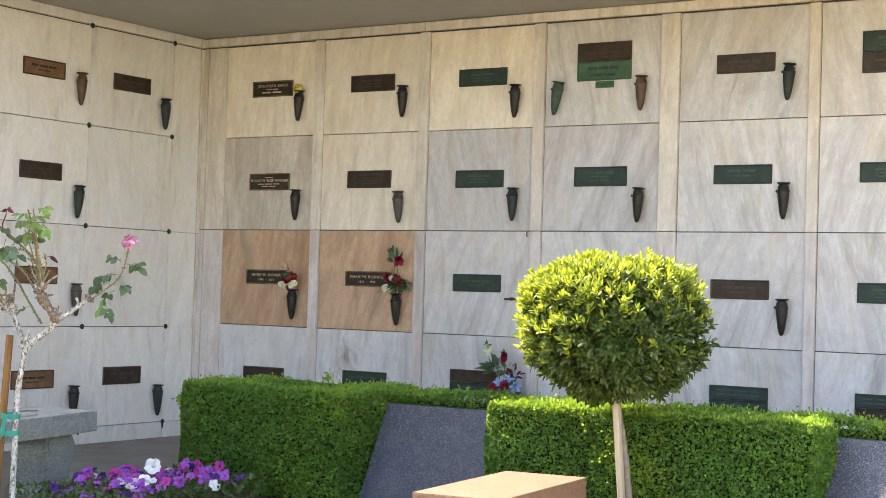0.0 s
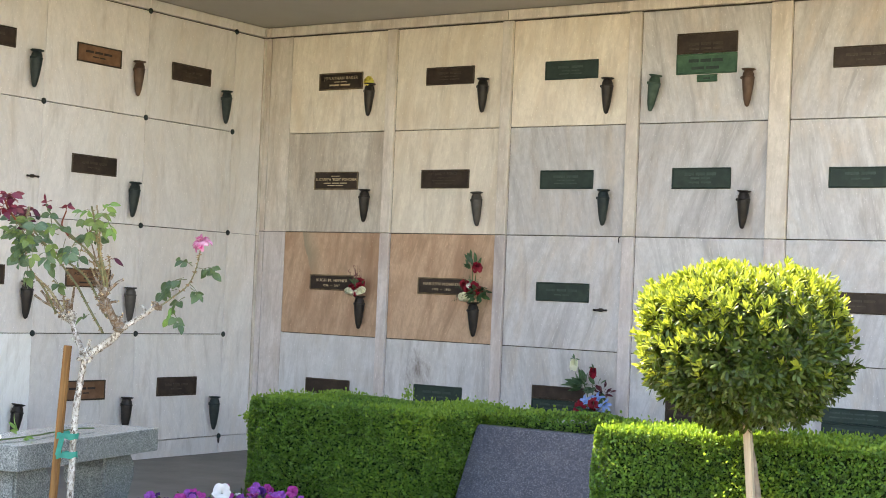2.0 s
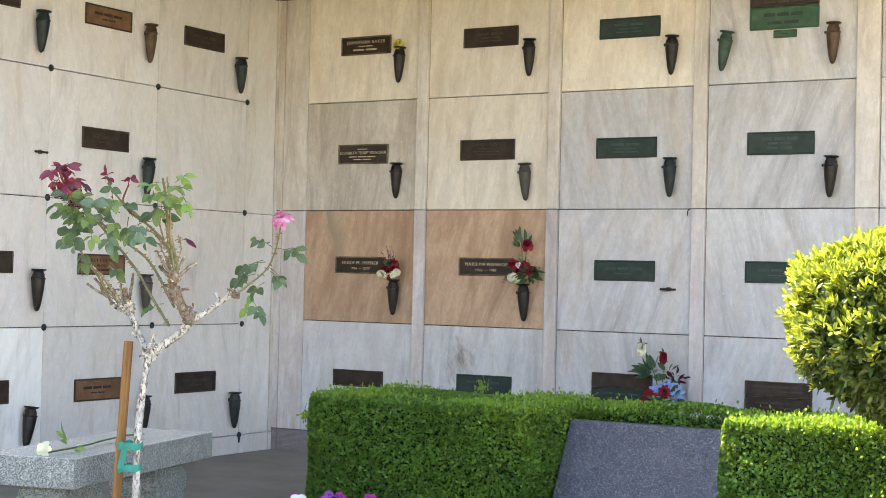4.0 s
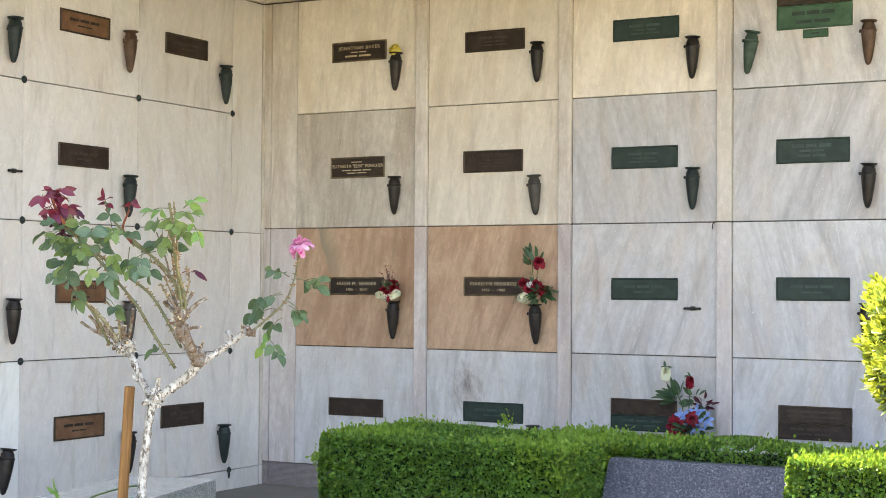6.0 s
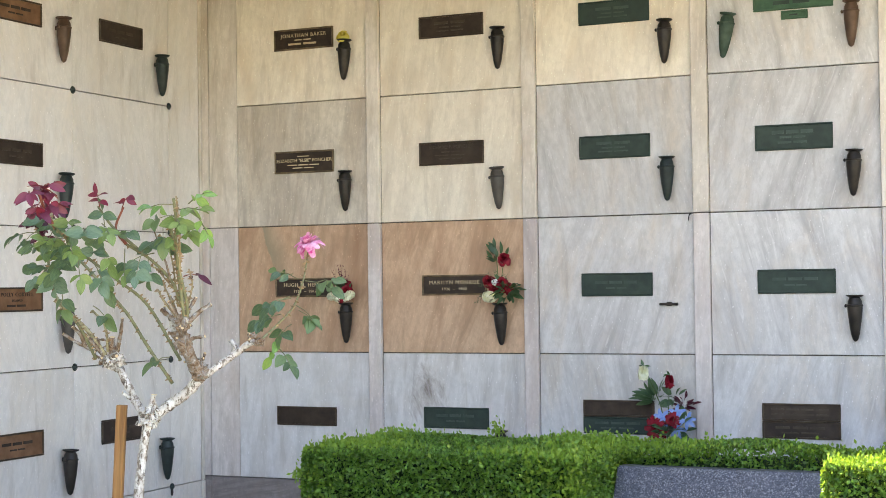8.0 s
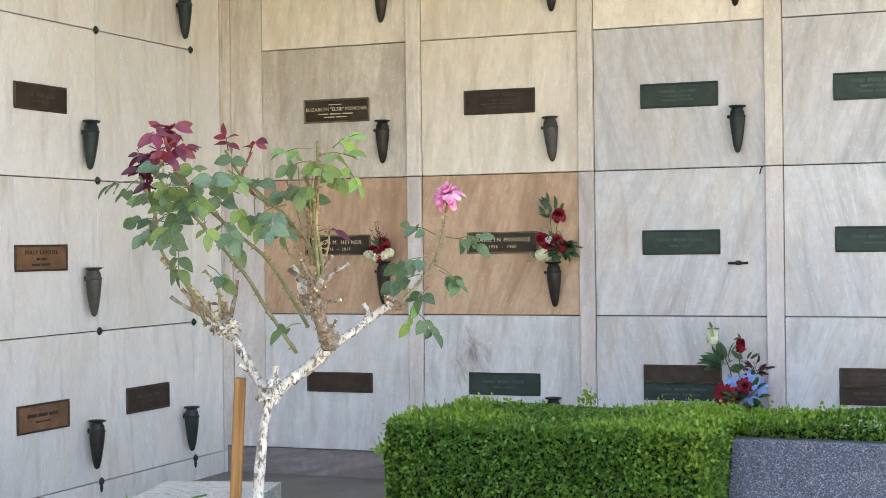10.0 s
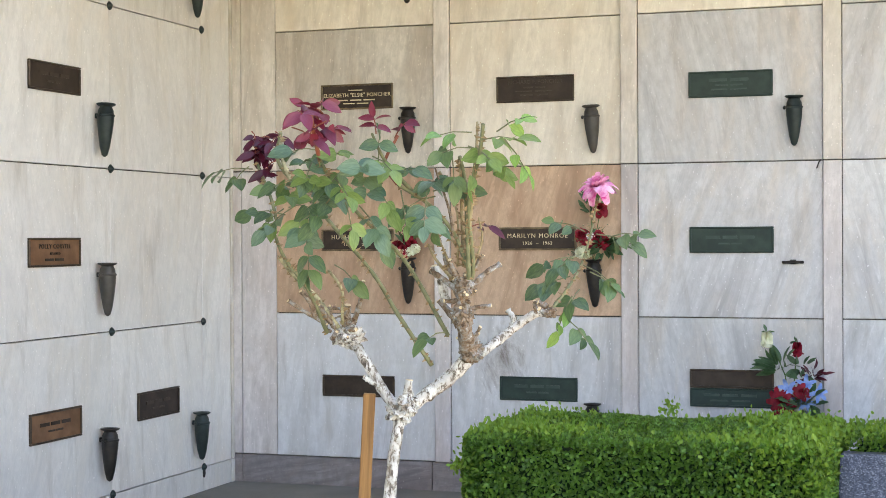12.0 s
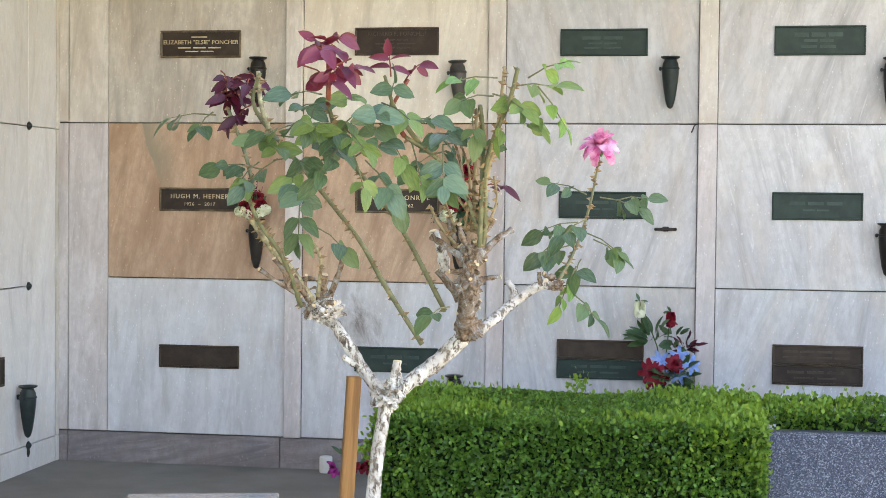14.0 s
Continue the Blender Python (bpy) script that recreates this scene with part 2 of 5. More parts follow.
GILT_RIM = cast_metal("gilt_border", (0.10, 0.07, 0.045), (0.3, 0.22, 0.13), 0.42, 0.5)
GOLD = cast_metal("raised_lettering", (0.55, 0.43, 0.28), (0.78, 0.68, 0.5), 0.38, 0.5)
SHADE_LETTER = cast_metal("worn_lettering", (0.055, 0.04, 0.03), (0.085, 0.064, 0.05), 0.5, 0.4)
PATINA_LETTER = cast_metal("green_lettering", (0.038, 0.062, 0.053), (0.06, 0.092, 0.077), 0.55, 0.2)
VASE_DARK = cast_metal("vase_bronze", (0.022, 0.018, 0.017), (0.045, 0.037, 0.033), 0.42, 0.45)
VASE_GREEN = cast_metal("vase_green", (0.016, 0.024, 0.025), (0.033, 0.045, 0.044), 0.5, 0.3)
VASE_BROWN = cast_metal("vase_brown", (0.08, 0.045, 0.03), (0.13, 0.078, 0.055), 0.5, 0.35)
VASE_GREY = cast_metal("vase_grey", (0.06, 0.052, 0.047), (0.095, 0.085, 0.078), 0.5, 0.35)
VASE_VERDI = cast_metal("vase_verdigris", (0.03, 0.06, 0.045), (0.07, 0.11, 0.085), 0.6, 0.2)
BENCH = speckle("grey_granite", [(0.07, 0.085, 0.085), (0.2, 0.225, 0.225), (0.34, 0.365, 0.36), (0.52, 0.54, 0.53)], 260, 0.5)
# polished like the real top; the pale tone paints in the reflected sky
BENCH_SKY_TOP = speckle("polished_granite_sky_sheen", [(0.36, 0.38, 0.385), (0.5, 0.525, 0.53), (0.58, 0.6, 0.605), (0.66, 0.68, 0.685)], 260, 0.1)
BLUE = speckle("dark_granite", [(0.012, 0.014, 0.023), (0.026, 0.03, 0.048), (0.044, 0.051, 0.076), (0.075, 0.085, 0.115), (0.24, 0.25, 0.28)], 300, 0.45)
TAN = speckle("tan_granite", [(0.07, 0.038, 0.023), (0.14, 0.078, 0.047), (0.19, 0.113, 0.073), (0.25, 0.165, 0.112)], 300, 0.6)
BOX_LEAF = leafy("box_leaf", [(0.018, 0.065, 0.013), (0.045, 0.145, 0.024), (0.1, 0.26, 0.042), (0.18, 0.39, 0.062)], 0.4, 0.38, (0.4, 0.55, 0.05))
# light green for sprigs and for the painted brightness of hedge tops
BOX_LIT_TIP = leafy("box_lit_tip", [(0.14, 0.31, 0.045), (0.29, 0.46, 0.065)], 0.4, 0.42)
# crown shade is put into the dark leaf green, sunlight into the tips
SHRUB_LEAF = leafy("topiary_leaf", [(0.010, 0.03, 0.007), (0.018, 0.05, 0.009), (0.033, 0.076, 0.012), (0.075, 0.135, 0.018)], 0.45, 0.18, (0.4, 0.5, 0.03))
SHRUB_LIT_TIP = leafy("topiary_lit_tip", [(0.17, 0.26, 0.03), (0.32, 0.39, 0.05)], 0.48, 0.38, (0.5, 0.56, 0.05))
# near-black green: the shade between hedge leaves as a colour
SHADE_CORE = plain("hedge_inner_shade", (0.008, 0.02, 0.005), (0.02, 0.045, 0.01), 30, 0.95)
STAKE = wood("stake_wood", (0.17, 0.08, 0.028), (0.34, 0.175, 0.062))
POLE = wood("pole_wood", (0.32, 0.28, 0.21), (0.46, 0.41, 0.32))


# ---- mesh helpers ----
def mesh(name, bm):
    me = bpy.data.meshes.new(name)
    bm.to_mesh(me)
    bm.free()
    return me


def part(name, bm, material, parent=None, label="", smooth=False):
    """Links a bmesh as one mesh object under a thing or part."""
    me = mesh(name, bm) if isinstance(bm, bmesh.types.BMesh) else bm
    if material and not me.materials:
        me.materials.append(material)
    if smooth:
        for p in me.polygons:
            p.use_smooth = True
    ob = new(name, me)
    ob.parent = parent
    if label:
        tagged(ob, label)
    return ob


def empty(name, m=None):
    ob = new(name)
    ob.empty_display_size = 0.1
    if m is not None:
        ob.matrix_world = m
    return ob


def box(x0, x1, y0, y1, z0, z1, bevel=0.0, seg=1):
    bm = bmesh.new()
    bmesh.ops.create_cube(bm, size=1)
    for v in bm.verts:
        v.co = ((x0 + x1) / 2 + v.co.x * (x1 - x0), (y0 + y1) / 2 + v.co.y * (y1 - y0), (z0 + z1) / 2 + v.co.z * (z1 - z0))
    if bevel:
        bmesh.ops.bevel(bm, geom=bm.edges[:], offset=bevel, segments=seg, affect="EDGES", profile=0.6)
    return bm


def lathe(profile, n=20):
    """A turned solid from (radius, height) pairs."""
    bm = bmesh.new()
    rings = []
    for r, z in profile:
        rings.append([bm.verts.new((max(r, 0.0004) * math.cos(2 * math.pi * k / n), max(r, 0.0004) * math.sin(2 * math.pi * k / n), z)) for k in range(n)])
    for a, b in zip(rings, rings[1:]):
        for k in range(n):
            bm.faces.new((a[k], a[(k + 1) % n], b[(k + 1) % n], b[k]))
    bm.faces.new(rings[0][::-1])
    bm.faces.new(rings[-1])
    bmesh.ops.recalc_face_normals(bm, faces=bm.faces)
    return bm


def tube(points, radii, n=8, wobble=0.0, rnd=None, bm=None):
    """A tapered, slightly knotty limb along points."""
    bm = bm or bmesh.new()
    pts = [Vector(p) for p in points]
    rings, side = [], Vector((1, 0.2, 0.1))
    for i, p in enumerate(pts):
        d = (pts[min(i + 1, len(pts) - 1)] - pts[max(i - 1, 0)]).normalized()
        u = d.cross(side)
        if u.length < 1e-3:
            u = d.cross(Vector((0, 1, 0)))
        u.normalize()
        v = d.cross(u)
        ring = []
        for k in range(n):
            a = 2 * math.pi * k / n
            r = radii[i] * (1 + (rnd.uniform(-wobble, wobble) if rnd else 0))
            ring.append(bm.verts.new(p + (u * math.cos(a) + v * math.sin(a)) * r))
        rings.append(ring)
    for a, b in zip(rings, rings[1:]):
        for k in range(n):
            bm.faces.new((a[k], a[(k + 1) % n], b[(k + 1) % n], b[k]))
    bm.faces.new(rings[0][::-1])
    bm.faces.new(rings[-1])
    return bm


def curve_points(points, steps=5):
    """A smooth run through the given points."""
    p = [Vector(q) for q in points]
    p = [2 * p[0] - p[1]] + p + [2 * p[-1] - p[-2]]
    out = []
    for i in range(1, len(p) - 2):
        for s in range(steps):
            t = s / steps
            out.append(0.5 * ((2 * p[i]) + (p[i + 1] - p[i - 1]) * t + (2 * p[i - 1] - 5 * p[i] + 4 * p[i + 1] - p[i + 2]) * t * t + (3 * p[i] - p[i - 1] - 3 * p[i + 1] + p[i + 2]) * t ** 3))
    out.append(p[-2])
    return out


def leaf_cloud(name, centres, along, normal, length, width, fold=0.25):
    """One mesh of many small leaves, each two folded halves."""
    n = len(centres)
    along = along / np.linalg.norm(along, axis=1, keepdims=True)
    side = np.cross(normal, along)
    side /= np.linalg.norm(side, axis=1, keepdims=True) + 1e-9
    up = np.cross(along, side)
    L, W = length[:, None], width[:, None]
    base, tip = centres - along * L * 0.5, centres + along * L * 0.5
    mid = centres - up * W * fold
    a = centres + side * W * 0.5 - along * L * 0.08
    b = centres - side * W * 0.5 - along * L * 0.08
    a2 = centres + side * W * 0.36 + along * L * 0.28
    b2 = centres - side * W * 0.36 + along * L * 0.28
    verts = np.stack([base, mid, tip, a, a2, b, b2], 1).reshape(-1, 3)
    one = np.array([[0, 1, 3, -1], [3, 1, 4, -1], [4, 1, 2, -1], [0, 5, 1, -1], [5, 6, 1, -1], [6, 2, 1, -1]])[:, :3]
    faces = (one[None] + 7 * np.arange(n)[:, None, None]).reshape(-1, 3)
    me = bpy.data.meshes.new(name)
    me.vertices.add(len(verts))
    me.vertices.foreach_set("co", verts.astype(np.float32).ravel())
    me.loops.add(faces.size)
    me.loops.foreach_set("vertex_index", faces.astype(np.int32).ravel())
    me.polygons.add(len(faces))
    me.polygons.foreach_set("loop_start", np.arange(0, faces.size, 3, dtype=np.int32))
    me.update()
    me.validate()
    return me


RNG = np.random.default_rng(7)


def unit(v):
    return v / (np.linalg.norm(v, axis=1, keepdims=True) + 1e-9)


# ---- ground and building ----
def flat(name, x0, x1, y0, y1, z0, z1, mat, label):
    ob = part(name, box(x0, x1, y0, y1, z0, z1), mat)
    return tagged(ob, label, name.split("_")[0], kind="structure")


def ground_sheet():
    bm = bmesh.new()
    bmesh.ops.create_grid(bm, x_segments=40, y_segments=40, size=300)
    for v in bm.verts:
        v.co.z = -0.03
    return tagged(part("ground", bm, LAWN), "mown green lawn around the mausoleum", "ground", kind="structure")


ground_sheet()
flat("floor", -0.1, 12.0, -1.55, 0.03, -0.25, 0.0, CONCRETE, "grey concrete porch floor along the crypt wall")
flat("floor_side", -0.1, 2.05, -9.0, -1.553, -0.25, 0.0, CONCRETE, "grey concrete walk in front of the side wall")
flat("planting_bed", 2.053, 12.0, -2.9, -1.553, -0.25, -0.01, SOIL, "dark bare soil of the planting beds")
flat("planting_bed_rose", 2.053, 3.3, -4.6, -2.903, -0.25, -0.01, SOIL, "dark bare soil under rose and petunias")
flat("pavement", 3.303, 16.0, -14.0, -2.903, -0.25, 0.0, PAVING, "pale tan paved path in the sun")
flat("pavement_side", 2.053, 3.3, -14.0, -4.603, -0.25, 0.0, PAVING, "pale tan paved path in the sun")

ROWS_Z = (0.145, 0.88, 1.612, 2.327, 3.038)
COLS_X = ((0.247, 1.117), (1.197, 2.063), (2.143, 3.007), (3.092, 3.958), (4.09, 4.961), (5.034, 5.89), (5.98, 6.84), (6.93, 7.79), (7.88, 8.74), (8.83, 9.7))
SIDE_Z = (0.12, 0.85, 1.58, 2.31, 3.035)
SIDE_Y = (-0.348, -1.226, -2.127, -3.02, -3.91, -4.8, -5.7, -6.6)
CEIL = 3.117


def slab_mesh(w, d, h, bevel=0.0025):
    return mesh("slab", box(-w / 2, w / 2, -d / 2, d / 2, -h / 2, h / 2, bevel))


wall_back = tagged(part("wall_back", box(-0.35, 9.8, 0.026, 0.4, -0.2, 3.4), GROUT), "long crypt wall faced with veined marble panels", "wall", kind="structure")
wall_left = tagged(part("wall_left", box(-0.4, -0.026, -8.0, 0.024, -0.2, 3.4), GROUT), "side wall faced with pale marble panels and bronze rosettes", "wall", kind="structure")
ceiling = tagged(part("ceiling", box(-0.35, 9.8, -2.05, 0.4, CEIL, 3.15), PLASTER), "plain painted porch ceiling, dull grey-tan", "ceiling", kind="structure")
ceiling_side = tagged(part("ceiling_side", box(-0.35, 2.05, -8.0, -2.052, CEIL, 3.15), PLASTER), "plain painted porch ceiling, dull grey-tan", "ceiling", kind="structure")
roof = tagged(part("roof", box(-3.0, 9.8, -2.05, 4.0, 3.153, 3.22, 0.01), RENDER), "flat rendered roof slab over the crypts", "roof", kind="structure")
roof_side = tagged(part("roof_side", box(-3.0, 2.05, -8.0, -2.052, 3.153, 3.22, 0.01), RENDER), "flat rendered roof slab over the side wing", "roof", kind="structure")

def panel_back(x0, x1, z0, z1, mat, name="marble_panel", proud=0.0, gap=0.0025):
    ob = part(name, slab_mesh(x1 - x0 - 0.0026, 0.03, z1 - z0 - 2 * gap), mat, wall_back)
    ob.location = ((x0 + x1) / 2, 0.015 - proud, (z0 + z1) / 2)
    return ob


def panel_left(y0, y1, z0, z1, mat, name="marble_panel", proud=0.0, gap=0.0025, gap_y=0.0008):
    me = mesh("slab", box(-0.015, 0.015, -(y1 - y0) / 2 + gap_y, (y1 - y0) / 2 - gap_y, -(z1 - z0) / 2 + gap, (z1 - z0) / 2 - gap, 0.002))
    ob = part(name, me, mat, wall_left)
    ob.location = (-0.015 + proud, (y0 + y1) / 2, (z0 + z1) / 2)
    return ob


FACE = {(1, 0): GREY, (2, 0): ROSE_VEINED, (2, 1): ROSE, (3, 1): STAINED, (0, 0): BEIGE, (0, 1): BEIGE, (1, 1): BEIGE, (0, 2): BEIGE, (3, 0): PALE}
for c, (x0, x1) in enumerate(COLS_X):
    for r in range(4):
        panel_back(x0, x1, ROWS_Z[3 - r], ROWS_Z[4 - r], FACE.get((r, c), WHITE_B if (r + c) % 2 else WHITE))
# uprights between the columns, each in two lengths, and the narrow pieces in the corner
uprights = [(0.05, 0.247, 0.0)] + [(COLS_X[c][1], COLS_X[c + 1][0], 0.024) for c in range(len(COLS_X) - 1)]
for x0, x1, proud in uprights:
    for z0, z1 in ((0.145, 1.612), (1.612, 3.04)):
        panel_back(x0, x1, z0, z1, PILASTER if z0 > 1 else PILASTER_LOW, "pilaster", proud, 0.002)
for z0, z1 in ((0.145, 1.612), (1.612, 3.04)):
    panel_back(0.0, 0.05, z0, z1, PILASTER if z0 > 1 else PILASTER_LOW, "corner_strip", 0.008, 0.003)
# one long beam of marble under the ceiling, in lengths
for x0, x1 in ((0.002, 0.05), (0.05, 2.1), (2.1, 5.0), (5.0, 9.7)):
    panel_back(x0, x1, 3.046, CEIL - 0.004, PILASTER, "frieze_stone", 0.02, 0.001)
for x0, x1 in (((0.0, 0.05), (0.05, 1.095), (1.095, 2.14), (2.14, 3.087), (3.087, 4.07), (4.07, 5.03), (5.03, 6.0), (6.0, 7.0), (7.0, 8.0), (8.0, 9.0))):
    panel_back(x0, x1, -0.01, 0.145, PLINTH, "plinth_stone", 0.004)

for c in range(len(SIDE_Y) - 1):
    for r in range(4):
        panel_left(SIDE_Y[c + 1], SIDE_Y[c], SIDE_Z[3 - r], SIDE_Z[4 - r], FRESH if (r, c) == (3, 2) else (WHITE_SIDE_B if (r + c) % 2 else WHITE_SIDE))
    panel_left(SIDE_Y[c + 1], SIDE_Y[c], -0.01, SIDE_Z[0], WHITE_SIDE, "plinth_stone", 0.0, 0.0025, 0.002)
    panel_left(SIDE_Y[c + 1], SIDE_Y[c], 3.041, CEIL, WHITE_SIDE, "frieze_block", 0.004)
for y0, y1, mat, proud in ((-0.348, -0.035, WHITE_SIDE, 0.0), (-0.035, 0.0, PILASTER, 0.006)):
    for z0, z1 in ((0.12, 1.58), (1.58, 3.035)):
        panel_left(y0, y1, z0, z1, mat, "corner_strip", proud, 0.0015, 0.003)
    panel_left(y0, y1, -0.01, 0.12, WHITE_SIDE, "plinth_stone", proud, 0.002, 0.002)
    panel_left(y0, y1, 3.041, CEIL, WHITE_SIDE, "frieze_block", proud + 0.003)

# bronze rosettes at the joints of the side wall
rosette_mesh = mesh("rosette", lathe([(0.016, 0), (0.02, 0.003), (0.02, 0.006), (0.014, 0.009), (0.013, 0.013), (0.006, 0.018), (0.001, 0.019)], 12))
rosette_mesh.materials.append(VASE_GREEN)
for p in rosette_mesh.polygons:
    p.use_smooth = True
for y in SIDE_Y[:6]:
    for z in SIDE_Z:
        ob = part("rosette", rosette_mesh, None, wall_left)
        ob.matrix_local = pose(0.0, y, z, 0, 90, 0)
        if abs(z - 0.12) < 0.01:
            pin = part("rosette_pin", lathe([(0.007, 0), (0.009, -0.02), (0.004, -0.04)], 8), VASE_DARK, wall_left)
            pin.location = (0.004, y, z - 0.012)


# ---- plaques ----
def text_mesh(body, size, depth=0.0012, spacing=1.0):
    cu = bpy.data.curves.new("lettering", "FONT")
    cu.body, cu.size, cu.extrude, cu.align_x, cu.align_y, cu.resolution_u = body, size, depth, "CENTER", "CENTER", 3
    cu.space_character = spacing
    ob = bpy.data.objects.new("lettering", cu)
    scene.collection.objects.link(ob)
    me = bpy.data.meshes.new_from_object(ob.evaluated_get(bpy.context.evaluated_depsgraph_get()))
    bpy.data.objects.remove(ob)
    return me


def word_bars(rows, letter, base):
    """Plain raised bars in place of words: (width, height, z)."""
    for w, h, z in rows:
        words = max(1, round(w / 0.08))
        for k in range(words):
            x0 = -w / 2 + k * w / words
            part("word", box(x0, x0 + w / words * 0.84, -0.0085, -0.0058, z - h / 2, z + h / 2), letter, base)


def plaque(m, w, h, plate, rim, letter, lines=(), rows=(), label="", tone="bronze"):
    """A cast plaque: a plate, a raised border and raised lettering."""
    ob = empty("memorial_plaque", m)
    tagged(ob, label, "plaque", "memorial plaques on the crypt fronts")
    base = part("plate", box(-w / 2 + 0.004, w / 2 - 0.004, -0.006, 0.0, -h / 2 + 0.004, h / 2 - 0.004), plate, ob)
    bm = bmesh.new()
    b = 0.009
    for x0, x1, z0, z1 in ((-w / 2, w / 2, h / 2 - b, h / 2), (-w / 2, w / 2, -h / 2, -h / 2 + b), (-w / 2, -w / 2 + b, -h / 2 + b, h / 2 - b), (w / 2 - b, w / 2, -h / 2 + b, h / 2 - b)):
        piece = box(x0, x1, -0.012, 0.0, z0, z1, 0.0025)
        tmp = mesh("tmp", piece)
        bm.from_mesh(tmp)
        bpy.data.meshes.remove(tmp)
    part("border", bm, rim, ob)
    for body, size, z in lines:
        me = text_mesh(body, size, spacing=1.22 if len(body) < 18 else 1.04)
        t = part("lettering", me, letter, base, "raised letters")
        t.matrix_local = pose(0, -0.0072, z, 90, 0, 0)
    if rows:
        word_bars(rows, letter, base)
    return ob


def on_back(x, z):
    return pose(x, 0.0, z)


def on_left(y, z):
    return pose(0.0, y, z, 0, 0, 90)


DARK = dict(plate=BRONZE, rim=BRONZE_RIM, letter=SHADE_LETTER)
GREEN = dict(plate=PATINA, rim=PATINA_RIM, letter=PATINA_LETTER)
BRIGHT = dict(plate=BRONZE, rim=GILT_RIM, letter=GOLD)
BROWN = dict(plate=COPPER, rim=BRONZE_RIM, letter=BRONZE)
FADED = ((0.2, 0.014, 0.02), (0.14, 0.007, -0.004), (0.18, 0.007, -0.024))
FADED2 = ((0.24, 0.015, 0.012), (0.12, 0.008, -0.018))
W, H = 0.392, 0.122


def dark(x, z, rows=FADED2, h=H, label="dark brown bronze memorial plaque with worn lettering on marble"):
    plaque(on_back(x, z), W, h, **DARK, rows=rows, label=label)


def green(x, z, rows=FADED, h=H, label="green-patinated bronze memorial plaque with faint lettering on marble"):
    plaque(on_back(x, z), W, h, **GREEN, rows=rows, label=label)


plaque(on_back(0.706, 2.694), W, H, **BRIGHT, lines=(("JONATHAN BAKER", 0.03, 0.022),), rows=((0.12, 0.006, -0.004), (0.2, 0.011, -0.027)), label="dark bronze plaque with pale lettering beside a vase")
plaque(on_back(0.702, 1.98), W, H + 0.006, **BRIGHT, lines=(('ELIZABETH "ELSIE" PONCHER', 0.027, 0.008),), rows=((0.09, 0.005, 0.033), (0.22, 0.006, -0.017), (0.15, 0.005, -0.034)), label="dark bronze plaque with bright gilt lettering and border")
plaque(on_back(0.70, 1.253), W, 0.11, **BRIGHT, lines=(("HUGH M. HEFNER", 0.03, 0.014), ("1926  \u2013  2017", 0.022, -0.022)), label="dark bronze plaque with gilt lettering on rose marble")
plaque(on_back(1.645, 1.256), W, 0.112, **BRIGHT, lines=(("MARILYN MONROE", 0.03, 0.014), ("1926  \u2013  1962", 0.022, -0.022)), label="dark bronze plaque with gilt lettering on rose marble")
dark(1.644, 2.694, FADED)
plaque(on_back(1.637, 1.987), W, 0.128, **DARK, lines=(("RICHARD F. PONCHER", 0.026, 0.034),), rows=((0.12, 0.007, 0.008), (0.2, 0.006, -0.01), (0.15, 0.006, -0.028)), label="dark brown bronze memorial plaque with worn lettering on marble")
green(2.59, 2.692)
green(2.584, 1.977)
green(2.586, 1.247, FADED2)
green(3.53, 1.98, ((0.22, 0.018, 0.026), (0.14, 0.011, 0.0), (0.16, 0.011, -0.026)), 0.13)
green(3.531, 1.252, FADED2)
dark(4.542, 2.686)
green(4.538, 1.979, ((0.2, 0.016, 0.024), (0.12, 0.01, -0.008)))
dark(4.536, 1.249)
green(5.49, 1.979)
green(5.49, 1.247)
dark(0.702, 0.513, (), 0.108, "plain dark brown bronze plaque above the plinth")
green(1.647, 0.523, FADED2, 0.116)
plaque(on_back(3.538, 2.817), W + 0.012, 0.128, **DARK, rows=((0.24, 0.015, -0.004), (0.24, 0.011, -0.034)), label="dark bronze plaque set above a green one")
plaque(on_back(3.538, 2.688), W + 0.012, 0.126, plate=VERDI, rim=VERDI, letter=PATINA, rows=((0.24, 0.02, 0.02), (0.2, 0.018, -0.026)), label="bright green weathered bronze plaque under a dark one")
plaque(on_back(3.545, 2.597), 0.135, 0.044, plate=VERDI, rim=VERDI, letter=PATINA, rows=((0.05, 0.008, 0.0),), label="small green bronze tab under a plaque")
for x, a, b in ((2.585, DARK, GREEN), (3.543, DARK, DARK), (4.545, GREEN, GREEN), (5.49, GREEN, DARK)):
    plaque(on_back(x, 0.594), W, 0.088, **a, rows=((0.3, 0.009, 0.014), (0.3, 0.009, -0.012)) if x > 3 else (), label="upper half of a double bronze plaque low on the wall")
    plaque(on_back(x, 0.505), W, 0.088, **b, rows=((0.26, 0.012, 0.012), (0.2, 0.008, -0.014)), label="lower half of a double bronze plaque low on the wall")
plaque(on_back(5.49, 2.777), W, 0.128, **GREEN, rows=FADED, label="green bronze plaque set above a dark one")
plaque(on_back(5.49, 2.648), W, 0.128, **DARK, rows=FADED2, label="dark bronze plaque set under a green one")
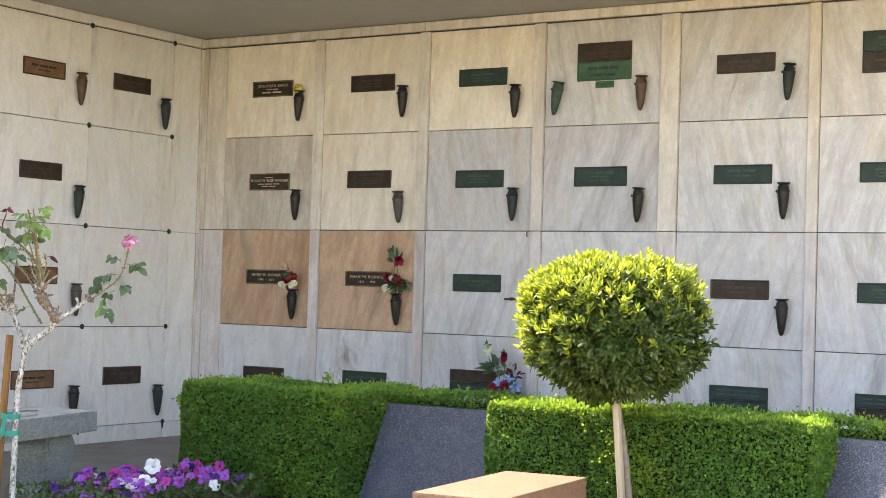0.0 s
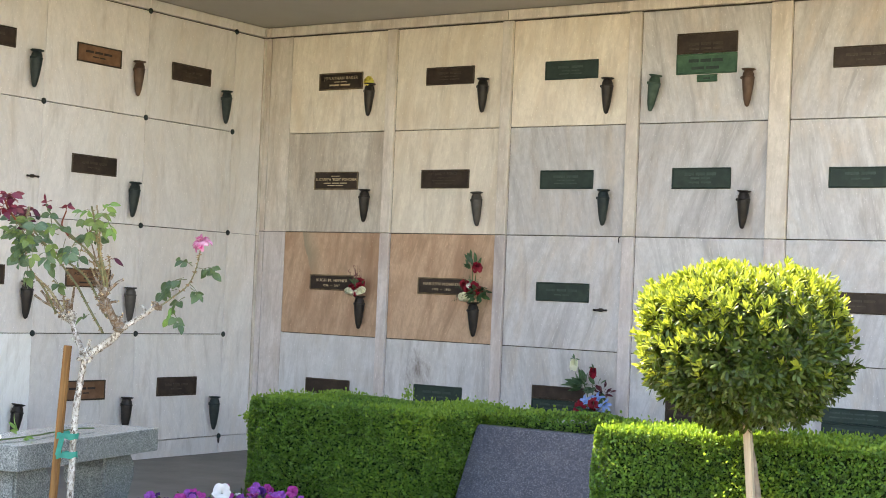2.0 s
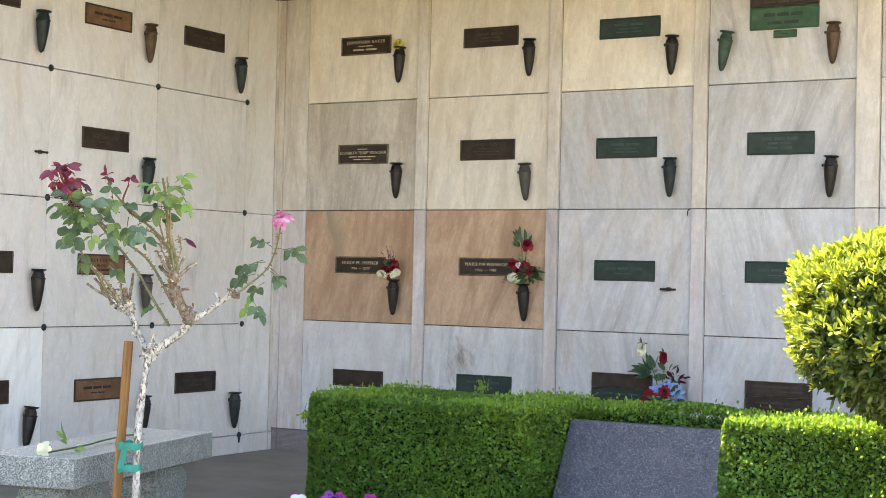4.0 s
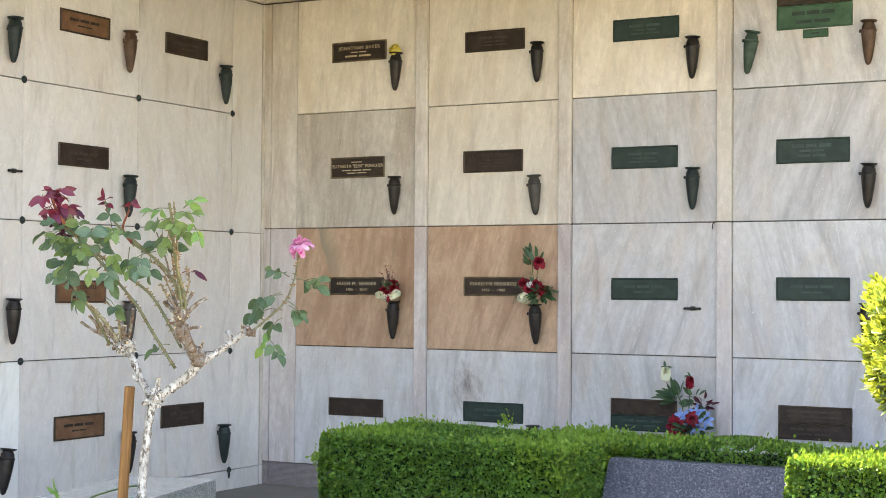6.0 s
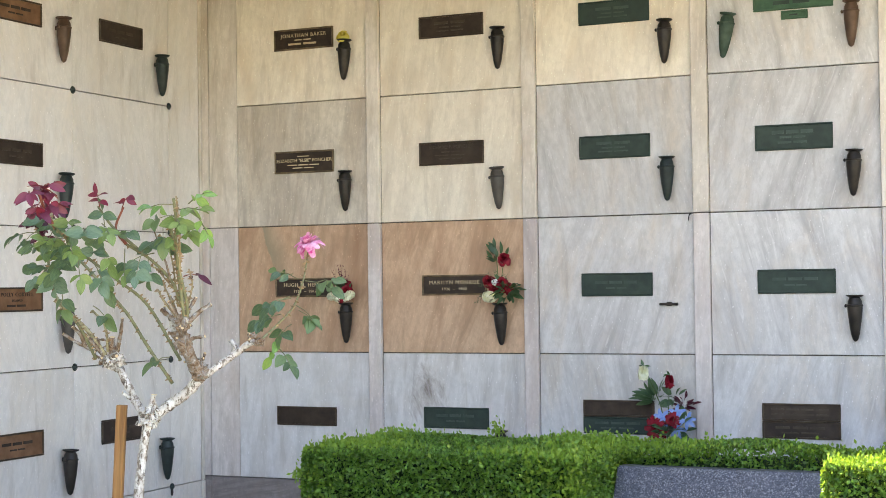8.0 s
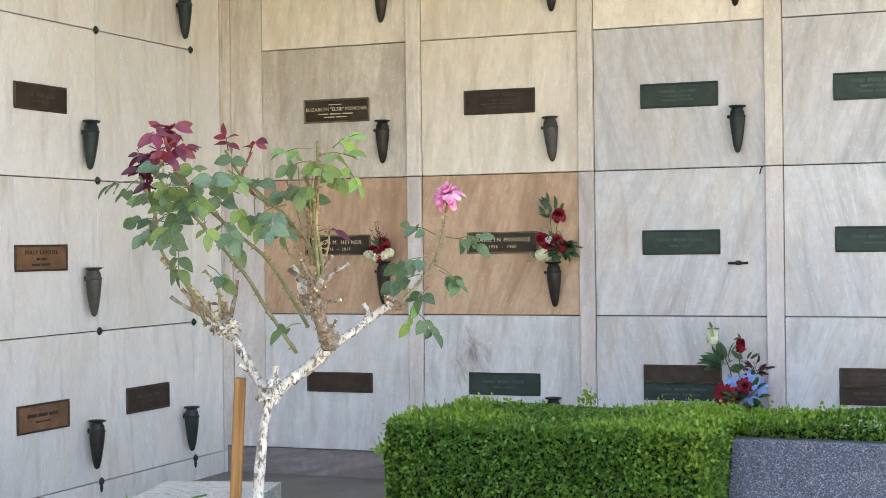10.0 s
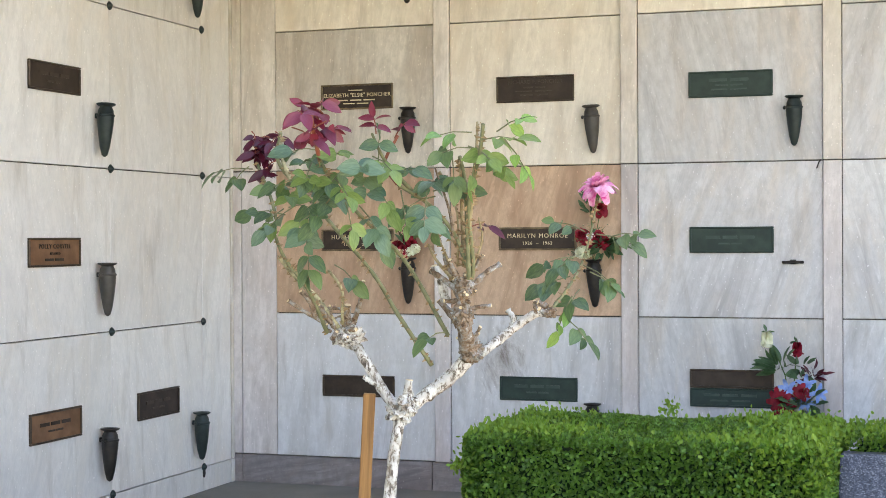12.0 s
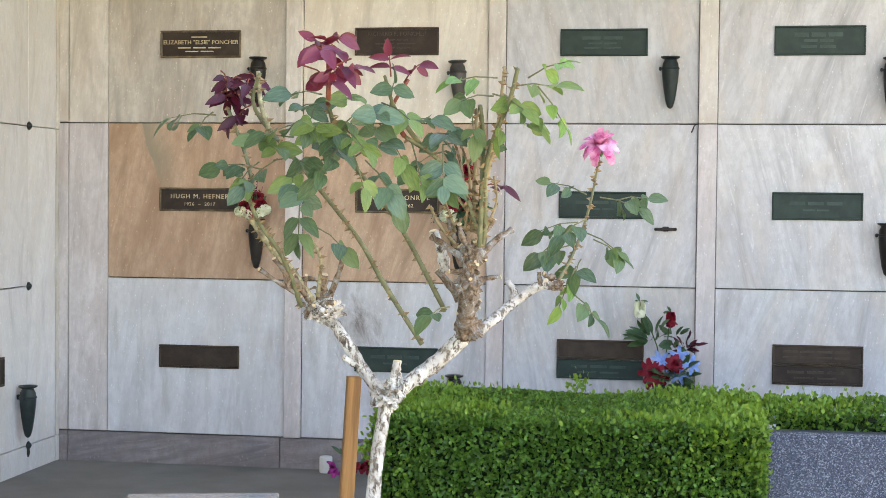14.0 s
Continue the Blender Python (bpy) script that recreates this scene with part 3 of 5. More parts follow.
for y, z, kind in ((-0.80, 2.662, DARK), (-1.674, 2.664, BROWN), (-1.673, 1.946, DARK), (-1.681, 1.211, BROWN), (-1.681, 0.482, BROWN), (-0.805, 0.487, DARK), (-2.57, 2.667, DARK), (-2.57, 1.21, DARK), (-2.575, 0.5, DARK)):
    if (y, z) == (-1.681, 1.211):
        plaque(on_left(y, z), W, H, **BROWN, lines=(("POLLY CORYELL", 0.028, 0.024), ("BELOVED", 0.016, -0.006)), rows=((0.15, 0.011, -0.031),), label="brown bronze memorial plaque with worn lettering")
    else:
        plaque(on_left(y, z), W, H if z > 0.6 else 0.13, **kind, rows=FADED2, label="brown bronze memorial plaque on the side wall" if kind is BROWN else "dark bronze memorial plaque on the side wall")


# ---- vases ----
def vase(m, mat, lean=0.0, label="dark bronze cone vase on a wall ring, empty", height=0.23):
    ob = empty("wall_vase", m @ pose(0, -0.052, 0, 0, lean, 0))
    tagged(ob, label, "vase", "flower vases on the crypt fronts")
    k = height / 0.23
    shell = part("body", lathe([(0.004, -0.23 * k), (0.013, -0.222 * k), (0.022, -0.19 * k), (0.031, -0.13 * k), (0.036, -0.085 * k), (0.0375, -0.06), (0.037, -0.05), (0.0355, -0.046), (0.034, -0.03), (0.027, -0.017), (0.026, -0.012), (0.02, -0.012), (0.018, -0.05)], 20), mat, ob, smooth=True)
    part("rim", lathe([(0.024, -0.014), (0.040, -0.007), (0.043, -0.003), (0.042, 0.0), (0.034, -0.001), (0.022, -0.007), (0.019, -0.014)], 20), mat, shell, smooth=True)
    part("band", lathe([(0.0375, -0.058), (0.0405, -0.056), (0.0405, -0.05), (0.037, -0.047)], 20), mat, shell, smooth=True)
    bm = box(-0.008, 0.008, 0.03, 0.052, -0.064, -0.042, 0.003)
    arm = part("bracket", bm, mat, ob)
    knob = part("knob", lathe([(0.006, 0), (0.009, 0.003), (0.009, 0.008), (0.004, 0.012)], 10), mat, arm)
    knob.matrix_local = pose(-0.039, 0, -0.054, 0, -90, 0)
    return ob


VASES_BACK = ((0.999, 2.661, VASE_DARK, 2), (1.941, 2.657, VASE_DARK, 0), (2.881, 2.621, VASE_DARK, 1), (3.218, 2.625, VASE_VERDI, 8), (3.836, 2.636, VASE_BROWN, 1), (4.849, 2.662, VASE_GREEN, 3),
    (0.993, 1.914, VASE_DARK, 0), (1.926, 1.894, VASE_GREY, -3), (2.882, 1.908, VASE_GREEN, 0), (3.836, 1.899, VASE_DARK, 2), (4.828, 1.92, VASE_DARK, 0), (5.785, 1.915, VASE_DARK, 0),
    (0.99, 1.165, VASE_DARK, 0), (1.935, 1.156, VASE_DARK, -2), (3.826, 1.182, VASE_DARK, 0), (4.835, 1.197, VASE_DARK, 0), (1.927, 0.465, VASE_DARK, 0))
VASE_WORDS = {VASE_DARK: "dark bronze cone vase on a wall ring", VASE_GREEN: "dark green bronze cone vase on a wall ring", VASE_BROWN: "brown bronze cone vase on a wall ring", VASE_GREY: "grey-brown bronze cone vase on a wall ring, slightly tilted", VASE_VERDI: "greenish weathered bronze vase hanging tilted"}
for x, z, mat, lean in VASES_BACK:
    vase(on_back(x, z), mat, lean, VASE_WORDS[mat])
for y, z, mat, lean in ((-0.478, 2.586, VASE_GREEN, 0), (-1.356, 2.67, VASE_BROWN, 1), (-2.242, 2.611, VASE_GREEN, 3), (-1.341, 1.861, VASE_GREEN, 4), (-1.339, 1.161, VASE_GREY, 0), (-1.325, 0.431, VASE_DARK, 2), (-0.46, 0.409, VASE_GREEN, 0), (-2.225, 1.176, VASE_DARK, 2), (-2.251, 0.416, VASE_DARK, 9)):
    vase(on_left(y, z), mat, lean, VASE_WORDS[mat], 0.235)


def bare_ring(m):
    ob = empty("vase_bracket", m)
    tagged(ob, "empty bronze wall bracket with no vase", "bracket")
    part("plate", box(-0.014, 0.014, -0.012, 0.0, -0.01, 0.012, 0.003), VASE_DARK, ob)
    bar = part("bar", lathe([(0.004, -0.05), (0.007, -0.047), (0.006, -0.03), (0.008, 0.0), (0.006, 0.03), (0.007, 0.047), (0.004, 0.05)], 10), VASE_DARK, ob)
    bar.matrix_local = pose(0, -0.016, 0, 0, 90, 0)


bare_ring(on_back(2.87, 1.142))
bare_ring(on_left(-2.195, 1.83))

# ---- hedges and stone markers ----
def box_points(x0, x1, y0, y1, z0, z1, density, depth=0.035, faces="xXyYZ"):
    """Random points just under the faces of a clipped block, with their outward ways."""
    pts, nor = [], []
    spans = {"x": ((y0, y1), (z0, z1), 0, x0, -1), "X": ((y0, y1), (z0, z1), 0, x1, 1), "y": ((x0, x1), (z0, z1), 1, y0, -1), "Y": ((x0, x1), (z0, z1), 1, y1, 1), "Z": ((x0, x1), (y0, y1), 2, z1, 1)}
    for key in faces:
        a, b, axis, at, sign = spans[key]
        n = int((a[1] - a[0]) * (b[1] - b[0]) * density)
        p, d = np.zeros((n, 3)), np.zeros((n, 3))
        others = [k for k in range(3) if k != axis]
        p[:, others[0]], p[:, others[1]] = RNG.uniform(*a, n), RNG.uniform(*b, n)
        p[:, axis] = at - sign * RNG.exponential(depth * 0.45, n).clip(0, depth * 2.2)
        d[:, axis] = sign
        pts.append(p), nor.append(d)
    return np.concatenate(pts), np.concatenate(nor)


def rounded(p, lo, hi, r):
    """Pulls points near the edges of a block in, so that its arrises are soft."""
    inner = p.clip(np.array(lo) + (r, r, -9), np.array(hi) - r)
    off = p - inner
    far = np.linalg.norm(off, axis=1, keepdims=True)
    return np.where(far > r, inner + off / (far + 1e-9) * r, p)


def lumps(p, amount):
    return amount * (np.sin(p[:, 0] * 9.1 + 1.3 * np.sin(p[:, 2] * 7)) + np.sin(p[:, 1] * 11.3 + p[:, 0] * 4) + np.sin(p[:, 2] * 13 + p[:, 0] * 6.7))


def hedge(name, x0, x1, y0, y1, z1, density, label, faces="xXyYZ", sprigs=(), ruffle=0.5, lit_share=0.11):
    ob = empty(name, pose((x0 + x1) / 2, (y0 + y1) / 2, 0))
    tagged(ob, label, "hedge")
    base = np.array(((x0 + x1) / 2, (y0 + y1) / 2, 0))
    # added solid block, coloured dark for the shade behind the leaves
    part("core", box(x0 - base[0] + 0.05, x1 - base[0] - 0.05, y0 - base[1] + 0.05, y1 - base[1] - 0.05, -0.02, z1 - 0.05, 0.02), SHADE_CORE, ob)
    p, d = box_points(x0, x1, y0, y1, 0.0, z1, density, 0.03, faces)
    p = rounded(p, (x0, y0, 0), (x1, y1, z1), 0.035) - base
    p += d * lumps(p + base, 0.007)[:, None]
    n = len(p)
    along = unit(d * 0.7 + RNG.normal(0, 0.6, (n, 3)) + (0, 0, 0.25))
    normal = unit(d * 1.1 + RNG.normal(0, ruffle, (n, 3)) + (0, 0, 0.5))
    mass = part("foliage", leaf_cloud("foliage", p, along, normal, RNG.uniform(0.012, 0.0205, n), RNG.uniform(0.009, 0.0145, n)), BOX_LEAF, ob, "small glossy box leaves")
    # shoots that stand out of the clipped faces; light colour, massed on top, imitates sunlight
    m = int(n * lit_share)
    pick = RNG.permutation(n)[:min(n, 4 * m)]
    patch = lumps((p[pick] + base) * 0.7, 1.0) + (1.4 if lit_share < 0.15 else 4.0) * d[pick, 2] + RNG.normal(0, 0.9, len(pick))
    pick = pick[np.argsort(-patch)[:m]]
    q = p[pick] + d[pick] * RNG.uniform(0.0, 0.024, (m, 1))
    tall = RNG.random(m) < 0.06
    q += d[pick] * (tall * RNG.uniform(0.01, 0.035, m))[:, None]
    part("young_growth", leaf_cloud("young_growth", q, unit(d[pick] + RNG.normal(0, 0.5, (m, 3)) + (0, 0, 0.5)), unit(d[pick] + RNG.normal(0, 0.5, (m, 3))), RNG.uniform(0.014, 0.022, m), RNG.uniform(0.010, 0.015, m)), BOX_LIT_TIP, mass, "young leaves coloured light green, densest on top to imitate light")
    for sx, sy, sz, size in sprigs:
        k = 60
        c = RNG.normal(0, 1, (k, 3)) * (0.018, 0.014, size * 0.45) + (sx - base[0], sy - base[1], sz)
        tagged(part("sprig", leaf_cloud("sprig", c, unit(RNG.normal(0, 0.6, (k, 3)) + (0, -0.3, 0.9)), unit(RNG.normal(0, 1, (k, 3)) + (0, -1, 0)), RNG.uniform(0.014, 0.022, k), RNG.uniform(0.009, 0.014, k)), BOX_LIT_TIP, ob, "pale yellow-green shoot sticking out"), kind="stuff")
    return ob


hedge("box_hedge", 2.04, 3.235, -2.42, -1.62, 0.604, 24000, "thick clipped box hedge block in shade, glossy green", "xXyZ", ((3.2, -2.42, 0.5, 0.09), (2.62, -1.75, 0.64, 0.045), (2.03, -2.4, 0.5, 0.03)))
hedge("box_hedge", 3.24, 9.6, -1.93, -1.62, 0.605, 13000, "long narrow clipped box hedge behind the granite markers", "yZ")
# more light leaves here: the sunlit top strip is put into colour
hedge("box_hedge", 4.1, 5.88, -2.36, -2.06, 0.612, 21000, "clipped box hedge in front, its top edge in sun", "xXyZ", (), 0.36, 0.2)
hedge("box_hedge", 6.95, 8.7, -2.36, -2.06, 0.612, 5000, "clipped box hedge in front, its top edge in sun", "xyZ")


def slant_marker(x0, x1):
    """A dark granite marker with a sloping face."""
    ob = empty("granite_marker", pose((x0 + x1) / 2, -2.0, 0))
    tagged(ob, "dark blue-grey speckled granite grave marker with sloping face", "grave marker", "granite markers between the hedges")
    w = (x1 - x0) / 2
    bm = bmesh.new()
    prof = [(-0.27, -0.05), (-0.27, 0.03), (-0.015, 0.535), (0.06, 0.535), (0.06, -0.05)]
    a = [bm.verts.new((-w, y, z)) for y, z in prof]
    b = [bm.verts.new((w, y, z)) for y, z in prof]
    bm.faces.new(a), bm.faces.new(b[::-1])
    for k in range(5):
        bm.faces.new((a[k], b[k], b[(k + 1) % 5], a[(k + 1) % 5]))
    bmesh.ops.recalc_face_normals(bm, faces=bm.faces)
    bmesh.ops.bevel(bm, geom=bm.edges[:], offset=0.006, segments=2, affect="EDGES")
    part("stone", bm, BLUE, ob)
    return ob


slant_marker(3.245, 4.9)
slant_marker(5.84, 7.0)


def bench():
    ob = empty("stone_bench", pose(1.894, -2.937, 0, 0, 0, 14.4))
    tagged(ob, "grey speckled granite bench with thick slab seat", "bench")
    part("seat", box(-0.41, 0.0, -1.24, 0.0, 0.335, 0.452, 0.006, 2), BENCH, ob, "granite slab, polished top coloured pale for sky sheen, rough edges")
    # upward faces take the paler granite that carries the sky's reflection
    slab = ob.children[0].data
    slab.materials.append(BENCH_SKY_TOP)
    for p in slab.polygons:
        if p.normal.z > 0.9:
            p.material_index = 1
    for y in (-0.98, -0.22):
        bm = bmesh.new()
        rings = []
        for z, hw, hd in ((-0.01, 0.12, 0.10), (0.06, 0.12, 0.10), (0.15, 0.135, 0.11), (0.22, 0.148, 0.122), (0.27, 0.145, 0.12), (0.31, 0.128, 0.11), (0.334, 0.115, 0.10)):
            rings.append([bm.verts.new((-0.205 + sx * hd, y + sy * hw, z)) for sx, sy in ((-1, -1), (1, -1), (1, 1), (-1, 1))])
        for a, b in zip(rings, rings[1:]):
            for k in range(4):
                bm.faces.new((a[k], a[(k + 1) % 4], b[(k + 1) % 4], b[k]))
        bm.faces.new(rings[0][::-1]), bm.faces.new(rings[-1])
        bmesh.ops.bevel(bm, geom=[e for e in bm.edges if abs(e.verts[0].co.z - e.verts[1].co.z) > 0.01], offset=0.012, segments=2, affect="EDGES")
        part("leg", bm, BENCH, ob, "bulging granite pedestal")
    return ob


bench()


def topiary():
    ob = empty("topiary_tree", pose(4.935, -2.56, 0))
    tagged(ob, "small topiary standard with clipped mushroom crown, sunlit yellow-green", "tree")
    rnd = random.Random(4)
    c = np.array((0.0, 0.0, 0.998))

    def surface(v):
        """The clipped outline: a flat-topped dome over a shallow bowl."""
        h, z = np.hypot(v[:, 0], v[:, 1]), np.abs(v[:, 2])
        e = np.where(v[:, 2] > 0, 2.9, 2.15)
        k = (h ** e + z ** e) ** (-1 / e)
        lump = 1 + 0.045 * np.sin(v[:, 0] * 9 + 4 * v[:, 2]) + 0.02 * np.sin(v[:, 1] * 23 + v[:, 0] * 19) + 0.04 * np.sin(v[:, 1] * 11 + v[:, 2] * 9 + v[:, 0] * 3)
        return v * (k * lump)[:, None] * np.stack([np.full(len(v), 0.435), np.full(len(v), 0.425), np.where(v[:, 2] > 0, 0.325, 0.31)], 1)

    def whorls(q, axis, reps, spread, length, width):
        """Leaves set in a spiral round the tips of shoots."""
        k = len(q)
        turn = RNG.uniform(0, 6.28, (k, 1)) + np.arange(reps) * 2.4
        a1 = unit(np.cross(axis, (0.3, 0.2, 1.0)))
        a2 = np.cross(axis, a1)
        out = a1[:, None] * np.cos(turn)[..., None] + a2[:, None] * np.sin(turn)[..., None]
        lift = np.linspace(0.35, 1.2, reps)[None, :, None]
        al = unit((axis[:, None] * lift + out * spread + RNG.normal(0, 0.16, out.shape)).reshape(-1, 3))
        ln = RNG.uniform(*length, len(al))
        pos = (q[:, None] + axis[:, None] * (lift - 0.35) * 0.03).reshape(-1, 3) + al * (ln * 0.5)[:, None]
        return pos, al, unit(np.cross(al, np.cross(np.repeat(axis, reps, 0), al)) * -1 + RNG.normal(0, 0.25, al.shape)), ln, RNG.uniform(*width, len(al))

    v = unit(RNG.normal(0, 1, (1750, 3)))
    q = c + surface(v) * (1 - RNG.exponential(0.07, len(v)).clip(0, 0.3))[:, None] - v * 0.02
    droop = np.where(v[:, 2] < 0, -0.15, 0.45)
    axis = unit(v * 0.8 + RNG.normal(0, 0.3, v.shape) + np.stack([0 * droop, 0 * droop, droop], 1))
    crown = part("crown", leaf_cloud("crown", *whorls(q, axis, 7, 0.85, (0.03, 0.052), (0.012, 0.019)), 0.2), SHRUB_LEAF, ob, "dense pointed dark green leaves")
    n = 5200
    v = unit(RNG.normal(0, 1, (n, 3)))
    q = c + surface(v) * RNG.uniform(0.45, 0.92, (n, 1))
    part("inner_leaves", leaf_cloud("inner_leaves", q, unit(v + RNG.normal(0, 0.7, (n, 3))), unit(RNG.normal(0, 1, (n, 3))), RNG.uniform(0.03, 0.05, n), RNG.uniform(0.012, 0.019, n), 0.2), SHRUB_LEAF, crown, "dark leaves deep in the crown")
    # young shoots over the top and the sunny side, sunlight painted in their bright colour
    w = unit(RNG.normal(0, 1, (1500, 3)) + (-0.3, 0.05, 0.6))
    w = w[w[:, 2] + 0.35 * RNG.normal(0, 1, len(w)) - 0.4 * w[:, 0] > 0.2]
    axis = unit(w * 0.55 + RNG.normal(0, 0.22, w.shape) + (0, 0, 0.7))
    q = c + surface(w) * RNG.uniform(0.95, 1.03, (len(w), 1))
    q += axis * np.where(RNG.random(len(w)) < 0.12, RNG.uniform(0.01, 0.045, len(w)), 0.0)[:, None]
    part("young_growth", leaf_cloud("young_growth", *whorls(q, axis, 8, 0.62, (0.028, 0.048), (0.01, 0.0155)), 0.2), SHRUB_LIT_TIP, crown, "shoot tips coloured bright yellow-green as if sunlit")
    bm = tube(curve_points([(0.11, 0.02, -0.03), (0.09, 0.02, 0.2), (0.062, 0.02, 0.42), (0.008, 0.02, 0.7), (0.0, 0.01, 0.95)]), [0.02] * 17 + [0.018] * 4, 8, 0.1, rnd)
    part("trunk", bm, BARK, ob, "pale grey curved stem", smooth=True)
    for b in range(11):
        a = b * 2.4
        e = (0.3 * math.cos(a), 0.28 * math.sin(a), rnd.uniform(0.92, 1.22))
        part("limb", tube(curve_points([(0.006, 0.02, 0.72), (e[0] * 0.4, e[1] * 0.4, 0.85), e], 4), [0.011, 0.01, 0.009, 0.009, 0.008, 0.007, 0.006, 0.005, 0.004], 6, 0.1, rnd), BARK, ob)
    pole = tagged(part("tree_stake", box(-0.0155, 0.0155, -0.014, 0.014, -0.05, 0.8, 0.002), POLE), "pale wooden stake close against the topiary stem", "stake")
    pole.matrix_world = pose(5.032, -2.592, 0, 0, -5.2, 0)


BARK = plain("grey_bark", (0.16, 0.135, 0.11), (0.3, 0.26, 0.21), 40, 0.85, 0.6, 160)
TAPE = plain("green_tape", (0.02, 0.28, 0.22), (0.03, 0.38, 0.3), 30, 0.45, 0.1, 200, 0.2)
topiary()


def tan_block():
    ob = tagged(part("granite_block", box(0.0, 0.395, -0.95, 0.0, -0.05, 0.37, 0.006, 2), TAN), "rough tan-red granite block, its top in sun", "stone block")
    ob.matrix_world = pose(4.699, -3.155, 0, 0, 0, 7)
    return ob


tan_block()

# ---- rose bush ----
def bark(name):
    """Gnarled rose wood: grey, brown and tan patches under flaking whitewash."""
    m = Nodes(name)
    n = m.noise(m.coords(), 48, 6, 0.7, 0.6)
    col = m.ramp(n, [(0.3, (0.06, 0.04, 0.03)), (0.43, (0.19, 0.125, 0.08)), (0.5, (0.3, 0.23, 0.17)), (0.58, (0.3, 0.285, 0.27)), (0.68, (0.62, 0.6, 0.57))])
    fine = m.noise(m.coords(), 160, 4, 0.7)
    m.colour(m.mix(m.grey(fine, 0.4, 0.75), col, m.mix(0.5, col, (0.08, 0.05, 0.035)))).set(0.9, 0, 0.2).bump(n, 0.9, 0.006)
    return m.mat


def whitewash(name):
    """Flaking white paint over dark bark."""
    m = Nodes(name)
    n = m.noise(m.coords(False, (0, 0, 0), (1, 1, 0.55)), 85, 6, 0.72, 0.4)
    big = m.noise(m.coords(), 22, 3, 0.6)
    col = m.ramp(n, [(0.36, (0.05, 0.04, 0.035)), (0.44, (0.24, 0.2, 0.165)), (0.5, (0.62, 0.6, 0.56)), (0.7, (0.82, 0.8, 0.77))])
    col = m.mix(m.ramp(big, [(0.44, (0.7, 0.7, 0.7)), (0.58, (0, 0, 0))]), col, m.mix(0.6, col, (0.25, 0.21, 0.17)))
    m.colour(col).set(0.85, 0, 0.25).bump(n, 0.8, 0.003)
    return m.mat


PAINT = whitewash("whitewashed_bark")
OLD_WOOD = bark("old_rose_wood")
CANE = plain("green_cane", (0.1, 0.105, 0.05), (0.25, 0.245, 0.13), 35, 0.6, 0.3, 150)
RED_CANE = plain("red_cane", (0.2, 0.05, 0.03), (0.3, 0.1, 0.06), 35, 0.5, 0.3, 150)
TWIG = plain("brown_twig", (0.16, 0.12, 0.06), (0.46, 0.37, 0.22), 40, 0.75, 0.4, 140)
LICHEN = plain("lichened_cane", (0.11, 0.085, 0.05), (0.62, 0.56, 0.34), 60, 0.85, 0.5, 140)
THORN = plain("thorn_brown", (0.2, 0.12, 0.06), (0.4, 0.28, 0.15), 80, 0.6)
CUT = plain("cut_wood", (0.6, 0.45, 0.26), (0.75, 0.62, 0.42), 90, 0.8)


def leaf_colour(name, cols, clear=0.25, thin=(0.3, 0.45, 0.06), rough=0.4):
    m = Nodes(name)
    info = m.n("ObjectInfo")
    col = m.ramp(info.outputs["Random"], [(i / (len(cols) - 1), c) for i, c in enumerate(cols)])
    vein = m.noise(m.coords(False, (0, 0, 0), (1, 5, 1)), 60, 3, 0.5)
    col = m.mix(m.grey(vein, 0.35, 0.75), col, m.mix(0.5, col, tuple(min(1, 1.7 * c) for c in cols[-1])))
    m.colour(col).set(rough, 0, 0.45).bump(vein, 0.5, 0.0015)
    m.sheer(m.mix(0.5, col, thin), clear)
    return m.mat


ROSE_GREEN = leaf_colour("rose_leaf_green", [(0.028, 0.062, 0.042), (0.045, 0.09, 0.056), (0.07, 0.12, 0.06), (0.12, 0.18, 0.07)])
ROSE_BLUE = leaf_colour("rose_leaf_blue_green", [(0.045, 0.095, 0.065), (0.075, 0.135, 0.085), (0.12, 0.185, 0.11)], 0.2, rough=0.32)
ROSE_MOSS = leaf_colour("rose_leaf_moss", [(0.075, 0.13, 0.04), (0.13, 0.2, 0.055), (0.19, 0.26, 0.08)], 0.32)
ROSE_LIGHT = leaf_colour("rose_leaf_light", [(0.09, 0.2, 0.06), (0.15, 0.28, 0.07), (0.24, 0.38, 0.09)], 0.35)
ROSE_RED = leaf_colour("rose_leaf_red", [(0.1, 0.008, 0.018), (0.2, 0.012, 0.03), (0.12, 0.022, 0.045)], 0.18, (0.5, 0.06, 0.06))
ROSE_DARK = leaf_colour("rose_leaf_maroon", [(0.035, 0.004, 0.012), (0.085, 0.006, 0.02)], 0.2, (0.3, 0.03, 0.04))


def leaf_mesh(name, length, width, mat, fold=0.25, curl=0.18):
    """One leaflet along +x, folded along its midrib and drooping at the tip."""
    bm = bmesh.new()
    rows = []
    for k in range(7):
        u = k / 6
        w = width * 0.5 * (math.sin(math.pi * u ** 0.8) ** 0.75 if 0 < u < 1 else 0.02)
        x, z = u * length, -curl * length * u * u
        rows.append([bm.verts.new((x, s * w, z + fold * w * abs(s))) for s in (-1, 0, 1)])
    for a, b in zip(rows, rows[1:]):
        for k in range(2):
            bm.faces.new((a[k], b[k], b[k + 1], a[k + 1]))
    me = mesh(name, bm)
    me.materials.append(mat)
    for p in me.polygons:
        p.use_smooth = True
    return me


